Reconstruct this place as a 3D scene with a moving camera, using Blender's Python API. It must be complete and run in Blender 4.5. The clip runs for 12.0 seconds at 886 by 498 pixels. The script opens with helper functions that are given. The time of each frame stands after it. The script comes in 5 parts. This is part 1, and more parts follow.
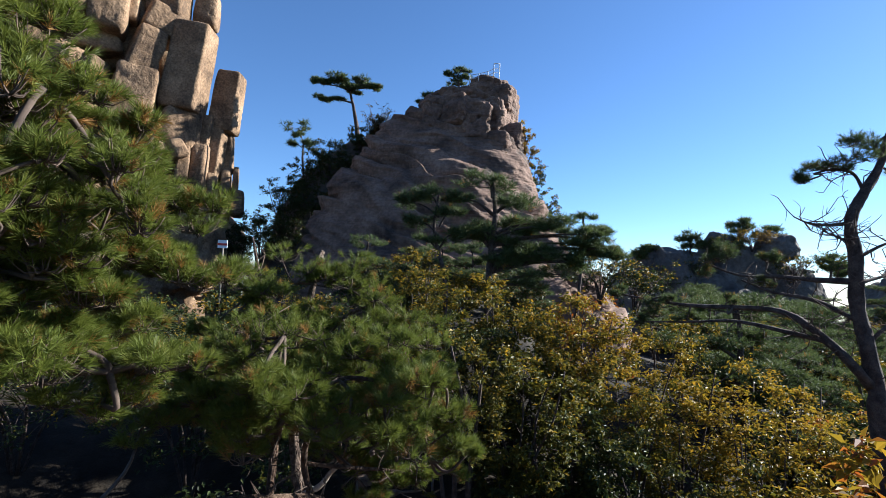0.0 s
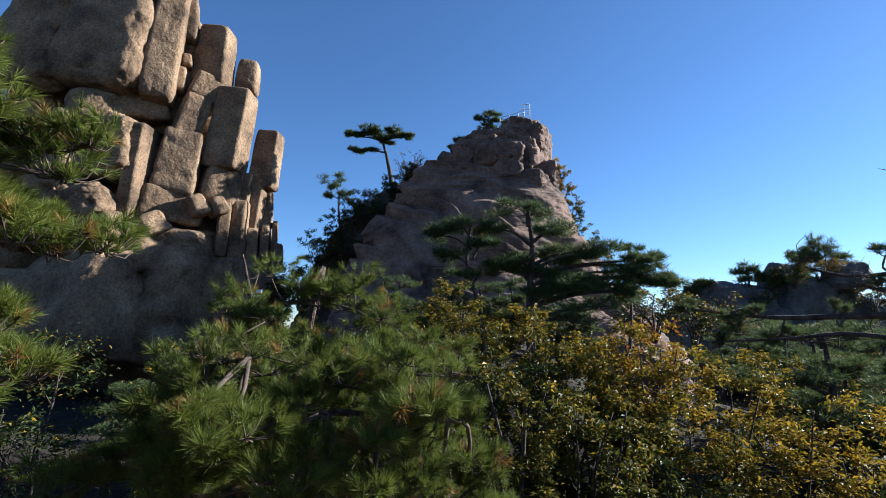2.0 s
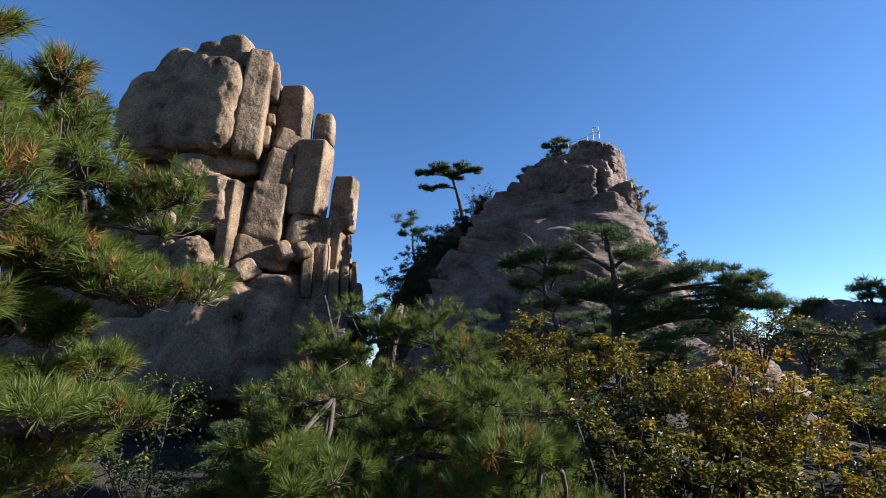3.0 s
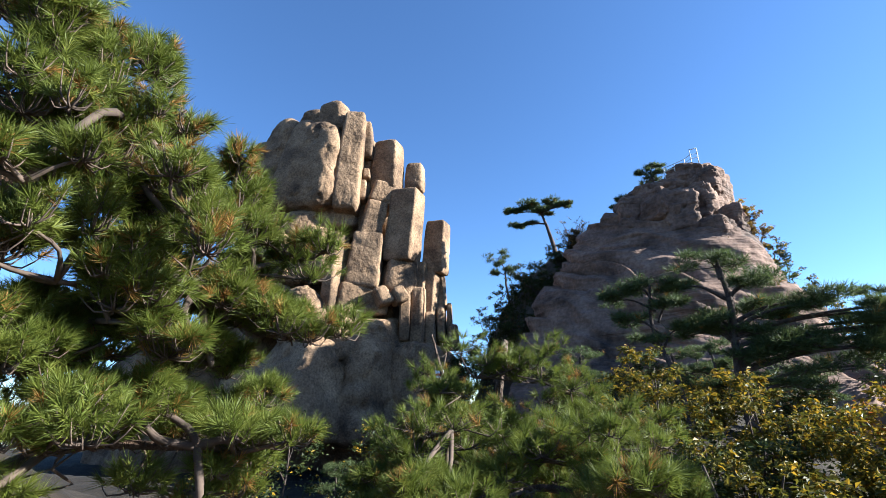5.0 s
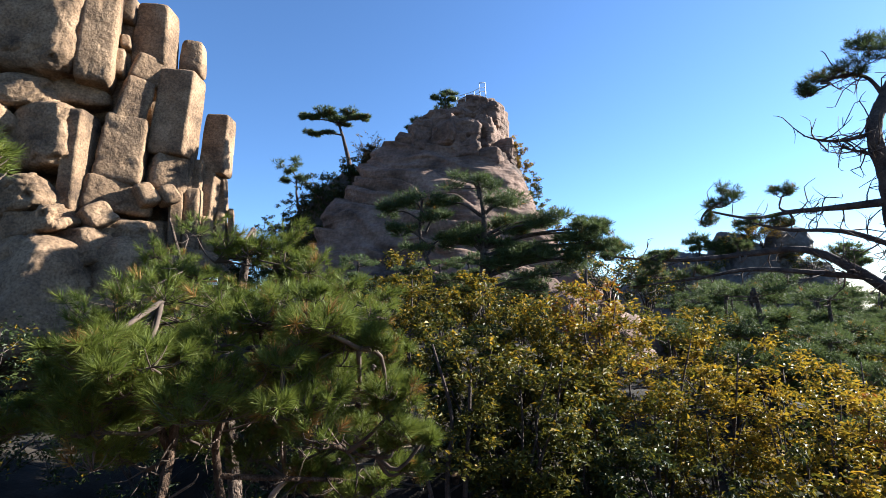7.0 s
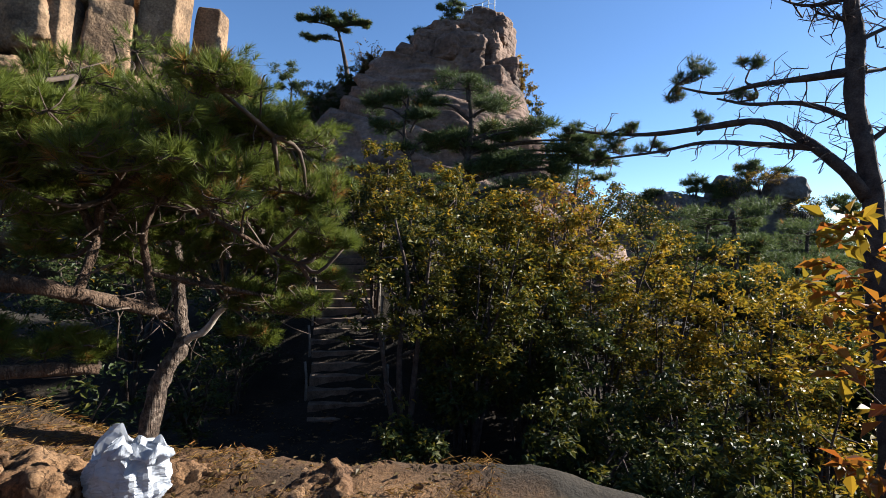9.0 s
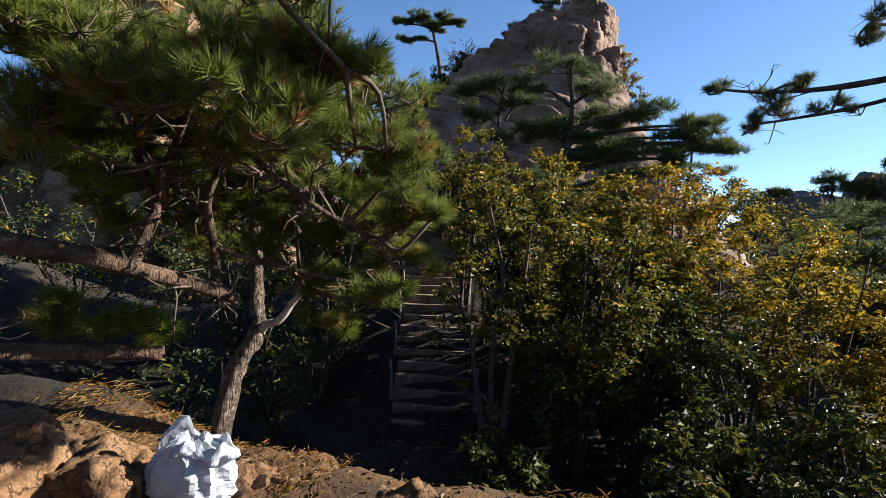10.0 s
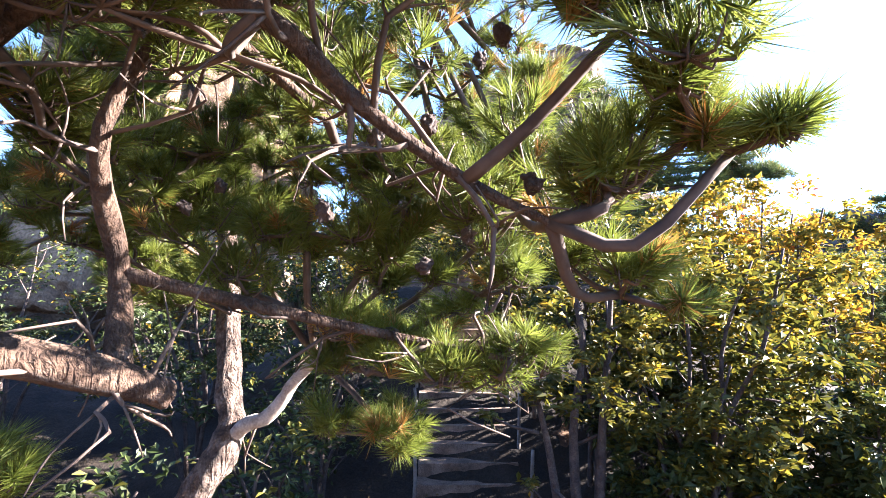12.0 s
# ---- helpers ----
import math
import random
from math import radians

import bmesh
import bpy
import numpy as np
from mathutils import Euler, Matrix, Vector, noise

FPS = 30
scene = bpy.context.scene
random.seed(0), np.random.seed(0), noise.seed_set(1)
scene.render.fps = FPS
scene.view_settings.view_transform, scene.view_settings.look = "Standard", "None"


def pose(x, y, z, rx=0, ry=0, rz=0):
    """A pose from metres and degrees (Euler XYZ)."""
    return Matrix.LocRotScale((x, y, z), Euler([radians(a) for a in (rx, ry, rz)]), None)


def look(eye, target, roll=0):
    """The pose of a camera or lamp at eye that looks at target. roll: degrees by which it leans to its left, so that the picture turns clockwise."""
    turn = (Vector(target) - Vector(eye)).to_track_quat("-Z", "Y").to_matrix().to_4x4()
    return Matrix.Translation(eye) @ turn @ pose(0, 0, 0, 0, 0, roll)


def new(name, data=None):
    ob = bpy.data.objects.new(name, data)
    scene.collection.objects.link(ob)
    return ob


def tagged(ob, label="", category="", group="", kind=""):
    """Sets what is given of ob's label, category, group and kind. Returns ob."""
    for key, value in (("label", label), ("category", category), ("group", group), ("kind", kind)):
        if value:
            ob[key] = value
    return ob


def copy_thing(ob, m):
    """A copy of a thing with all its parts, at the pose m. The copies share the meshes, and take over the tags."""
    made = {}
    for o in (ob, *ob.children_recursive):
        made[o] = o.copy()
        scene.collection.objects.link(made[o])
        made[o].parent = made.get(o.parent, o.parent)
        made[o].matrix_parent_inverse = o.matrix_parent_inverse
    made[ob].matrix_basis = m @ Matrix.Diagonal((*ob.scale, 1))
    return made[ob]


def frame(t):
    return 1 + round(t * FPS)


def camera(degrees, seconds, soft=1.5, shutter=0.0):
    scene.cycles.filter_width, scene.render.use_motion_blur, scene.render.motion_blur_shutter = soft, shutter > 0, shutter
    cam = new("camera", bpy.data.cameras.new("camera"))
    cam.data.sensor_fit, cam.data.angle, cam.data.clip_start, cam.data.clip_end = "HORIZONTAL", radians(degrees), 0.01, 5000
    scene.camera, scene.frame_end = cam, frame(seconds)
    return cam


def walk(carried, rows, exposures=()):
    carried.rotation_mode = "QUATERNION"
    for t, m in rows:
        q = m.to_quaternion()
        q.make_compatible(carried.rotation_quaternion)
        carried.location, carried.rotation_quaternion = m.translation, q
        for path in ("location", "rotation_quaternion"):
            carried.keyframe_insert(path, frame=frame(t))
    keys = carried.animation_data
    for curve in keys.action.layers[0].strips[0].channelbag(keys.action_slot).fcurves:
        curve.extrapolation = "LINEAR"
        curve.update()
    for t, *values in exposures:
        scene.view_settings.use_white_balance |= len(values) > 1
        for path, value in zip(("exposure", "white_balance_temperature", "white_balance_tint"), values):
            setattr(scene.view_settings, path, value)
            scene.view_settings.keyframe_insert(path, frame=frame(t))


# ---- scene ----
cam = camera(86.1, 12.0, soft=0.5)
PATH = [
    (0, (0.262, 0.236, 2.897), (0.240, 2.232, 3.007), 2.6),
    (0.5, (0.250, 0.370, 2.812), (0.225, 2.364, 2.967), 2.5),
    (1, (0.288, 0.588, 2.682), (0.254, 2.578, 2.883), 2.2),
    (1.5, (0.329, 0.915, 2.655), (0.264, 2.900, 2.891), 1.7),
    (2, (0.421, 1.148, 2.593), (0.227, 3.114, 2.904), 0.4),
    (2.5, (0.415, 1.207, 2.602), (0.071, 3.140, 2.982), -0.5),
    (3, (0.391, 1.219, 2.609), (-0.102, 3.105, 3.058), -1.2),
    (3.5, (0.360, 1.182, 2.637), (-0.279, 3.008, 3.146), -2.0),
    (3.7, (0.351, 1.170, 2.637), (-0.346, 2.968, 3.166), -2.4),
    (5.3, (0.383, 1.033, 2.545), (-0.451, 2.741, 3.169), -1.5),
    (5.5, (0.434, 1.025, 2.558), (-0.381, 2.744, 3.175), -2.2),
    (6, (0.486, 0.965, 2.473), (-0.131, 2.784, 3.029), -1.5),
    (6.5, (0.636, 0.979, 2.403), (0.282, 2.904, 2.816), -3.0),
    (7, (0.755, 1.086, 2.305), (0.701, 3.071, 2.547), -2.5),
    (8.8, (1.188, 1.010, 1.635), (1.208, 3.009, 1.594), 1.1),
    (9, (1.202, 1.127, 1.572), (1.154, 3.126, 1.524), 1.6),
    (9.5, (1.187, 1.477, 1.490), (0.929, 3.459, 1.426), 2.7),
    (10, (1.061, 1.805, 1.409), (0.642, 3.760, 1.357), 2.5),
    (10.5, (0.750, 2.178, 1.355), (0.240, 4.111, 1.290), 2.9),
    (11, (0.491, 2.583, 1.200), (-0.013, 4.519, 1.173), 2.3),
    (11.5, (0.225, 2.957, 1.179), (-0.220, 4.905, 1.280), 1.5),
    (12, (0.157, 3.245, 1.248), (-0.204, 5.205, 1.417), 0.7),
]
EXPOSURES = [(0.0, 1.85, 5600, 9), (2.5, 1.65, 5400, 8), (3.7, 1.75, 5400, 8), (5.5, 2.48, 5700, 8), (6.2, 2.5, 5800, 8), (7.0, 2.25, 5800, 9), (9.0, 1.85, 6000, 10), (10.0, 2.0, 6200, 10), (10.7, 2.8, 6600, 12), (11.5, 3.65, 6900, 14), (12.0, 4.3, 5900, 22)]
walk(cam, [(t, look(eye, target, roll)) for t, eye, target, roll in PATH], EXPOSURES)

# ---- world and sun ----
SUN_AZ, SUN_EL = 69.0, 25.0
world = bpy.data.worlds.new("sky")
scene.world = world
world.use_nodes = True
wn = world.node_tree
for n in list(wn.nodes):
    wn.nodes.remove(n)
w_out = wn.nodes.new("ShaderNodeOutputWorld")
w_bg = wn.nodes.new("ShaderNodeBackground")
w_sky = wn.nodes.new("ShaderNodeTexSky")
w_sky.sky_type = "NISHITA"
w_sky.sun_disc = False
w_sky.sun_elevation = radians(SUN_EL)
w_sky.sun_rotation = radians(SUN_AZ)
w_sky.altitude = 900
w_sky.air_density = 1.0
w_sky.dust_density = 0.25
w_sky.ozone_density = 4.8
w_bg.inputs["Strength"].default_value = 0.05
wn.links.new(w_sky.outputs[0], w_bg.inputs[0])
wn.links.new(w_bg.outputs[0], w_out.inputs[0])
sun_data = bpy.data.lights.new("sun", "SUN")
sun_data.energy, sun_data.angle, sun_data.color = 5.0, radians(0.5), (1.0, 0.92, 0.78)
sun = new("sun", sun_data)
to_sun = Vector((math.sin(radians(SUN_AZ)) * math.cos(radians(SUN_EL)), math.cos(radians(SUN_AZ)) * math.cos(radians(SUN_EL)), math.sin(radians(SUN_EL))))
sun.matrix_world = look(to_sun * 200, (0, 0, 0))


# ---- materials ----
def material(name, colors, scale=4.0, detail=6.0, rough=0.9, bump=0.3, bump_scale=20.0, bump_dist=0.02, fine=None, fine_amount=0.35, translucent=0.0, island=0.0, spec=0.3, strata=None, cracks=None):
    """Noise-driven colours on object coordinates, with fine grain and relief."""
    m = bpy.data.materials.new(name)
    m.use_nodes = True
    nt = m.node_tree
    L, N = nt.links.new, nt.nodes.new
    bsdf = nt.nodes["Principled BSDF"]
    out = nt.nodes["Material Output"]
    bsdf.inputs["Roughness"].default_value = rough
    bsdf.inputs["Specular IOR Level"].default_value = spec
    geo = N("ShaderNodeNewGeometry")
    pos = geo.outputs["Position"]
    n1 = N("ShaderNodeTexNoise")
    n1.inputs["Scale"].default_value, n1.inputs["Detail"].default_value, n1.inputs["Roughness"].default_value = scale, detail, 0.62
    L(pos, n1.inputs["Vector"])
    fac = n1.outputs["Fac"]
    if island:
        mx = N("ShaderNodeMix")
        mx.inputs[0].default_value = island
        L(fac, mx.inputs[2])
        L(geo.outputs["Random Per Island"], mx.inputs[3])
        fac = mx.outputs[0]
    ramp = N("ShaderNodeValToRGB")
    el = ramp.color_ramp.elements
    lo, hi = (0.08, 0.92) if island else (0.3, 0.7)
    for k, c in enumerate(colors):
        p = lo + (hi - lo) * k / max(1, len(colors) - 1)
        e = el[k] if k < 2 else el.new(p)
        e.position, e.color = p, (*c, 1)
    L(fac, ramp.inputs[0])
    col = ramp.outputs[0]
    if fine:
        n2 = N("ShaderNodeTexNoise")
        n2.inputs["Scale"].default_value, n2.inputs["Detail"].default_value = fine, 8.0
        L(pos, n2.inputs["Vector"])
        mr = N("ShaderNodeMapRange")
        mr.inputs["From Min"].default_value, mr.inputs["From Max"].default_value = 0.25, 0.75
        mr.inputs["To Min"].default_value, mr.inputs["To Max"].default_value = 1 - fine_amount, 1 + fine_amount
        L(n2.outputs["Fac"], mr.inputs["Value"])
        mul = N("ShaderNodeVectorMath")
        mul.operation = "SCALE"
        L(col, mul.inputs[0])
        L(mr.outputs[0], mul.inputs["Scale"])
        col = mul.outputs[0]
    height = None
    if bump:
        nb = N("ShaderNodeTexNoise")
        nb.inputs["Scale"].default_value, nb.inputs["Detail"].default_value, nb.inputs["Roughness"].default_value = bump_scale, 9.0, 0.65
        L(pos, nb.inputs["Vector"])
        height = nb.outputs["Fac"]
        if strata:
            mp = N("ShaderNodeMapping")
            mp.inputs["Rotation"].default_value = strata[1]
            mp.inputs["Scale"].default_value = strata[0]
            L(pos, mp.inputs["Vector"])
            ns = N("ShaderNodeTexNoise")
            ns.inputs["Scale"].default_value, ns.inputs["Detail"].default_value, ns.inputs["Distortion"].default_value = 1.0, 6.0, 0.7
            L(mp.outputs[0], ns.inputs["Vector"])
            ad = N("ShaderNodeMath")
            ad.operation = "MULTIPLY_ADD"
            ad.inputs[1].default_value = 2.2
            L(ns.outputs["Fac"], ad.inputs[0])
            L(height, ad.inputs[2])
            height = ad.outputs[0]
        if cracks:
            vo = N("ShaderNodeTexVoronoi")
            vo.feature = "DISTANCE_TO_EDGE"
            vo.inputs["Scale"].default_value = cracks
            wv = N("ShaderNodeVectorMath")
            wv.operation = "MULTIPLY_ADD"
            wv.inputs[1].default_value = (0.8, 0.8, 0.8)
            L(n1.outputs["Color"], wv.inputs[0])
            L(pos, wv.inputs[2])
            L(wv.outputs[0], vo.inputs["Vector"])
            cm = N("ShaderNodeMapRange")
            cm.inputs["From Max"].default_value = 0.035
            cm.inputs["To Min"].default_value, cm.inputs["To Max"].default_value = -1.2, 0.0
            L(vo.outputs["Distance"], cm.inputs["Value"])
            a2 = N("ShaderNodeMath")
            L(height, a2.inputs[0])
            L(cm.outputs[0], a2.inputs[1])
            height = a2.outputs[0]
        bp = N("ShaderNodeBump")
        bp.inputs["Strength"].default_value, bp.inputs["Distance"].default_value = bump, bump_dist
        L(height, bp.inputs["Height"])
        L(bp.outputs[0], bsdf.inputs["Normal"])
    L(col, bsdf.inputs["Base Color"])
    if translucent:
        tr = N("ShaderNodeBsdfTranslucent")
        L(col, tr.inputs["Color"])
        ms = N("ShaderNodeMixShader")
        ms.inputs[0].default_value = translucent
        L(bsdf.outputs[0], ms.inputs[1])
        L(tr.outputs[0], ms.inputs[2])
        L(ms.outputs[0], out.inputs["Surface"])
    return m


M_TAN = material("granite_tan", [(0.036, 0.023, 0.015), (0.178, 0.113, 0.065), (0.277, 0.183, 0.109)], 0.42, 14, 0.93, 1.0, 1.1, 0.32, 7.0, 0.5)
M_DOME = material("granite_dome", [(0.034, 0.023, 0.018), (0.136, 0.082, 0.058), (0.214, 0.137, 0.099)], 0.5, 10, 0.92, 0.7, 1.4, 0.2, 5.0, 0.35, strata=((0.2, 0.2, 2.0), (0.1, -0.415, 0.0)))
M_FAR = material("granite_grey", [(0.040, 0.038, 0.036), (0.096, 0.084, 0.076), (0.152, 0.132, 0.116)], 0.3, 8, 0.95, 0.8, 1.0, 0.4, 3.0, 0.3)
M_LEDGE = material("ledge_rock", [(0.057, 0.027, 0.013), (0.143, 0.076, 0.035), (0.199, 0.118, 0.062)], 3.0, 9, 0.92, 0.9, 9.0, 0.06, 60.0, 0.4, cracks=3.2)
# Soil colour is near black to carry the deep shade under the trees.
M_SOIL = material("mountain_soil_shaded", [(0.006, 0.005, 0.004), (0.017, 0.012, 0.007), (0.035, 0.026, 0.017)], 1.2, 9, 0.97, 0.9, 14.0, 0.05, 45.0, 0.5)
# Sandy ground round the ledge, multiplied back up from the shade-dark soil.
_nt = M_SOIL.node_tree
_b = _nt.nodes["Principled BSDF"]
_old = _b.inputs["Base Color"].links[0].from_socket
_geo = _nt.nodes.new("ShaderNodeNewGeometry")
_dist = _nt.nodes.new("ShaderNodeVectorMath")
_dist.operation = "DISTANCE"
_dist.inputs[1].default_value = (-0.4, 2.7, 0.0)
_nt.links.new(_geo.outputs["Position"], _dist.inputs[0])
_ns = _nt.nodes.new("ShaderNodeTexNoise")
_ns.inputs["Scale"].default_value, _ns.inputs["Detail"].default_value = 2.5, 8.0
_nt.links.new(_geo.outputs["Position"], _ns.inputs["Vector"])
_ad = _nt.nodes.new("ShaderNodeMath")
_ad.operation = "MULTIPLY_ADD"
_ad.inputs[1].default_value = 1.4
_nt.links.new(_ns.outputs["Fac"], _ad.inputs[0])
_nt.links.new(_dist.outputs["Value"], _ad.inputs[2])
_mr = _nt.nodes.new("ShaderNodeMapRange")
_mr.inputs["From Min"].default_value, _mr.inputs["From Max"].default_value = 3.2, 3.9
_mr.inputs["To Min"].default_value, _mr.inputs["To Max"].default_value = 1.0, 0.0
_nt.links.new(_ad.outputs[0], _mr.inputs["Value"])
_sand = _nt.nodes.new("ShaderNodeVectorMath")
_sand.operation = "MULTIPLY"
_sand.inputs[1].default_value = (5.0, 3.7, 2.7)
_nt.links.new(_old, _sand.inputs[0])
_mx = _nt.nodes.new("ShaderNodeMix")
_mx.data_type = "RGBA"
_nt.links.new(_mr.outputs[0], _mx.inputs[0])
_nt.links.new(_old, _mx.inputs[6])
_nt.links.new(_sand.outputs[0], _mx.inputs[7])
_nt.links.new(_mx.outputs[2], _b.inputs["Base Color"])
M_STEP = material("step_stone", [(0.050, 0.034, 0.023), (0.140, 0.097, 0.067), (0.240, 0.168, 0.116)], 5.0, 8, 0.9, 0.6, 22.0, 0.02, 80.0, 0.35)
M_BARK = material("pine_bark", [(0.025, 0.015, 0.010), (0.076, 0.045, 0.028), (0.135, 0.090, 0.061)], 14.0, 8, 0.95, 1.0, 32.0, 0.025, 120.0, 0.4, strata=((46, 46, 7), (0, 0, 0)))
M_BARK_DARK = material("dark_bark", [(0.021, 0.015, 0.013), (0.059, 0.043, 0.035), (0.098, 0.073, 0.059)], 12.0, 8, 0.95, 1.0, 30.0, 0.02, 90.0, 0.4)
M_BARK_FISSURED = material("fissured_bark", [(0.012, 0.008, 0.006), (0.12, 0.082, 0.06), (0.27, 0.21, 0.165)], 18.0, 8, 0.95, 1.0, 34.0, 0.07, 110.0, 0.5, strata=((34, 34, 3.5), (0, 0.12, 0)))
M_BARK_PALE = material("pale_bark", [(0.150, 0.112, 0.083), (0.285, 0.240, 0.195), (0.390, 0.345, 0.292)], 14.0, 8, 0.9, 0.6, 40.0, 0.01, 120.0, 0.3)
M_TWIG = material("twig", [(0.040, 0.028, 0.022), (0.112, 0.080, 0.060)], 9.0, 5, 0.95, 0.3, 60.0, 0.004)
M_NEEDLE = material("pine_needles", [(0.040, 0.060, 0.009), (0.098, 0.121, 0.019), (0.196, 0.194, 0.037)], 12.0, 2, 0.5, 0, translucent=0.42, island=0.22, spec=0.2)
M_NEEDLE_DRY = material("dry_needles", [(0.132, 0.078, 0.018), (0.228, 0.132, 0.030), (0.252, 0.090, 0.024)], 3.0, 4, 0.65, 0, translucent=0.3, island=0.5)
M_NEEDLE_FAR = material("pine_needles_mid", [(0.030, 0.049, 0.017), (0.065, 0.088, 0.027), (0.109, 0.128, 0.041)], 1.2, 4, 0.65, 0, translucent=0.35, island=0.5)
M_LEAF_DARK = material("leaf_dark_green", [(0.014, 0.023, 0.006), (0.032, 0.045, 0.011), (0.057, 0.067, 0.018)], 1.5, 4, 0.5, 0, translucent=0.22, island=0.55, spec=0.2)
M_LEAF_GREEN = material("leaf_olive", [(0.032, 0.039, 0.007), (0.080, 0.077, 0.010), (0.147, 0.112, 0.013)], 1.2, 4, 0.55, 0, translucent=0.35, island=0.55, spec=0.25)
M_LEAF_YELLOW = material("leaf_yellow", [(0.112, 0.090, 0.010), (0.258, 0.172, 0.014), (0.325, 0.175, 0.014)], 1.4, 4, 0.55, 0, translucent=0.4, island=0.55, spec=0.22)
M_LEAF_ORANGE = material("leaf_orange", [(0.204, 0.096, 0.012), (0.270, 0.102, 0.012), (0.240, 0.048, 0.012)], 1.4, 4, 0.45, 0, translucent=0.42, island=0.55, spec=0.4)
M_LEAF_BROWN = material("leaf_brown", [(0.042, 0.030, 0.012), (0.102, 0.066, 0.021), (0.156, 0.090, 0.024)], 0.8, 4, 0.6, 0, translucent=0.3, island=0.55)
M_BAG = material("plastic_film", [(0.304, 0.333, 0.389), (0.383, 0.408, 0.461), (0.449, 0.469, 0.511)], 9.0, 5, 0.22, 0.5, 16.0, 0.02, translucent=0.3, spec=0.5)
M_METAL = material("painted_rail", [(0.50, 0.51, 0.52), (0.62, 0.62, 0.62)], 6.0, 4, 0.4, 0)
M_POST = material("weathered_post", [(0.10, 0.085, 0.07), (0.22, 0.19, 0.16)], 16.0, 6, 0.85, 0.5, 50.0, 0.006)
M_SIGN = material("sign_white", [(0.72, 0.72, 0.72), (0.8, 0.8, 0.8)], 6.0, 4, 0.5, 0)
M_SIGN_RED = material("sign_red", [(0.45, 0.05, 0.04), (0.55, 0.07, 0.05)], 6.0, 4, 0.5, 0)


# ---- geometry helpers ----
def vnoise(p):
    i = np.floor(p).astype(np.int64)
    f = p - i
    u = f * f * (3 - 2 * f)
    total = 0
    for dx in (0, 1):
        for dy in (0, 1):
            for dz in (0, 1):
                h = ((i[:, 0] + dx) * 374761393 + (i[:, 1] + dy) * 668265263 + (i[:, 2] + dz) * 1274126177) & 0xFFFFFFFF
                h = ((h ^ (h >> 13)) * 1103515245) & 0xFFFFFFFF
                h = ((h ^ (h >> 16)) * 2246822519) & 0xFFFFFFFF
                v = ((h ^ (h >> 15)) & 0xFFFF) / 65535.0
                wx = u[:, 0] if dx else 1 - u[:, 0]
                wy = u[:, 1] if dy else 1 - u[:, 1]
                wz = u[:, 2] if dz else 1 - u[:, 2]
                total = total + v * wx * wy * wz
    return total * 2 - 1


def fbm(p, octaves=5, gain=0.5):
    total, a = 0, 1.0
    for k in range(octaves):
        total = total + a * vnoise(p * 2.0 ** k + 17.3 * k)
        a *= gain
    return total


class Geo:
    def __init__(self):
        self.v, self.f, self.n = [], [], 0

    def add(self, v, f):
        self.v.append(np.asarray(v, float))
        self.f.append(np.asarray(f, int) + self.n)
        self.n += len(v)

    def mesh(self, name, mat, smooth=True):
        v = np.concatenate(self.v)
        f = np.concatenate(self.f)
        me = bpy.data.meshes.new(name)
        k = f.shape[1]
        me.vertices.add(len(v))
        me.vertices.foreach_set("co", v.astype(np.float32).ravel())
        me.loops.add(f.size)
        me.loops.foreach_set("vertex_index", f.astype(np.int32).ravel())
        me.polygons.add(len(f))
        me.polygons.foreach_set("loop_start", np.arange(0, f.size, k, dtype=np.int32))
        me.polygons.foreach_set("use_smooth", np.full(len(f), smooth))
        me.update(calc_edges=True)
        me.materials.append(mat)
        return me


def part(name, geo, mat, parent=None, label="", smooth=True, kind=""):
    ob = new(name, geo.mesh(name, mat, smooth))
    if parent is not None:
        ob.parent = parent
    return tagged(ob, label, kind=kind)


def thing(name, at, label, category, group="", kind=""):
    ob = new(name)
    ob.location = at
    return tagged(ob, label, category, group, kind)


def rel(points, base):
    return [tuple(np.array(p, float) - np.array(base, float)) for p in points]


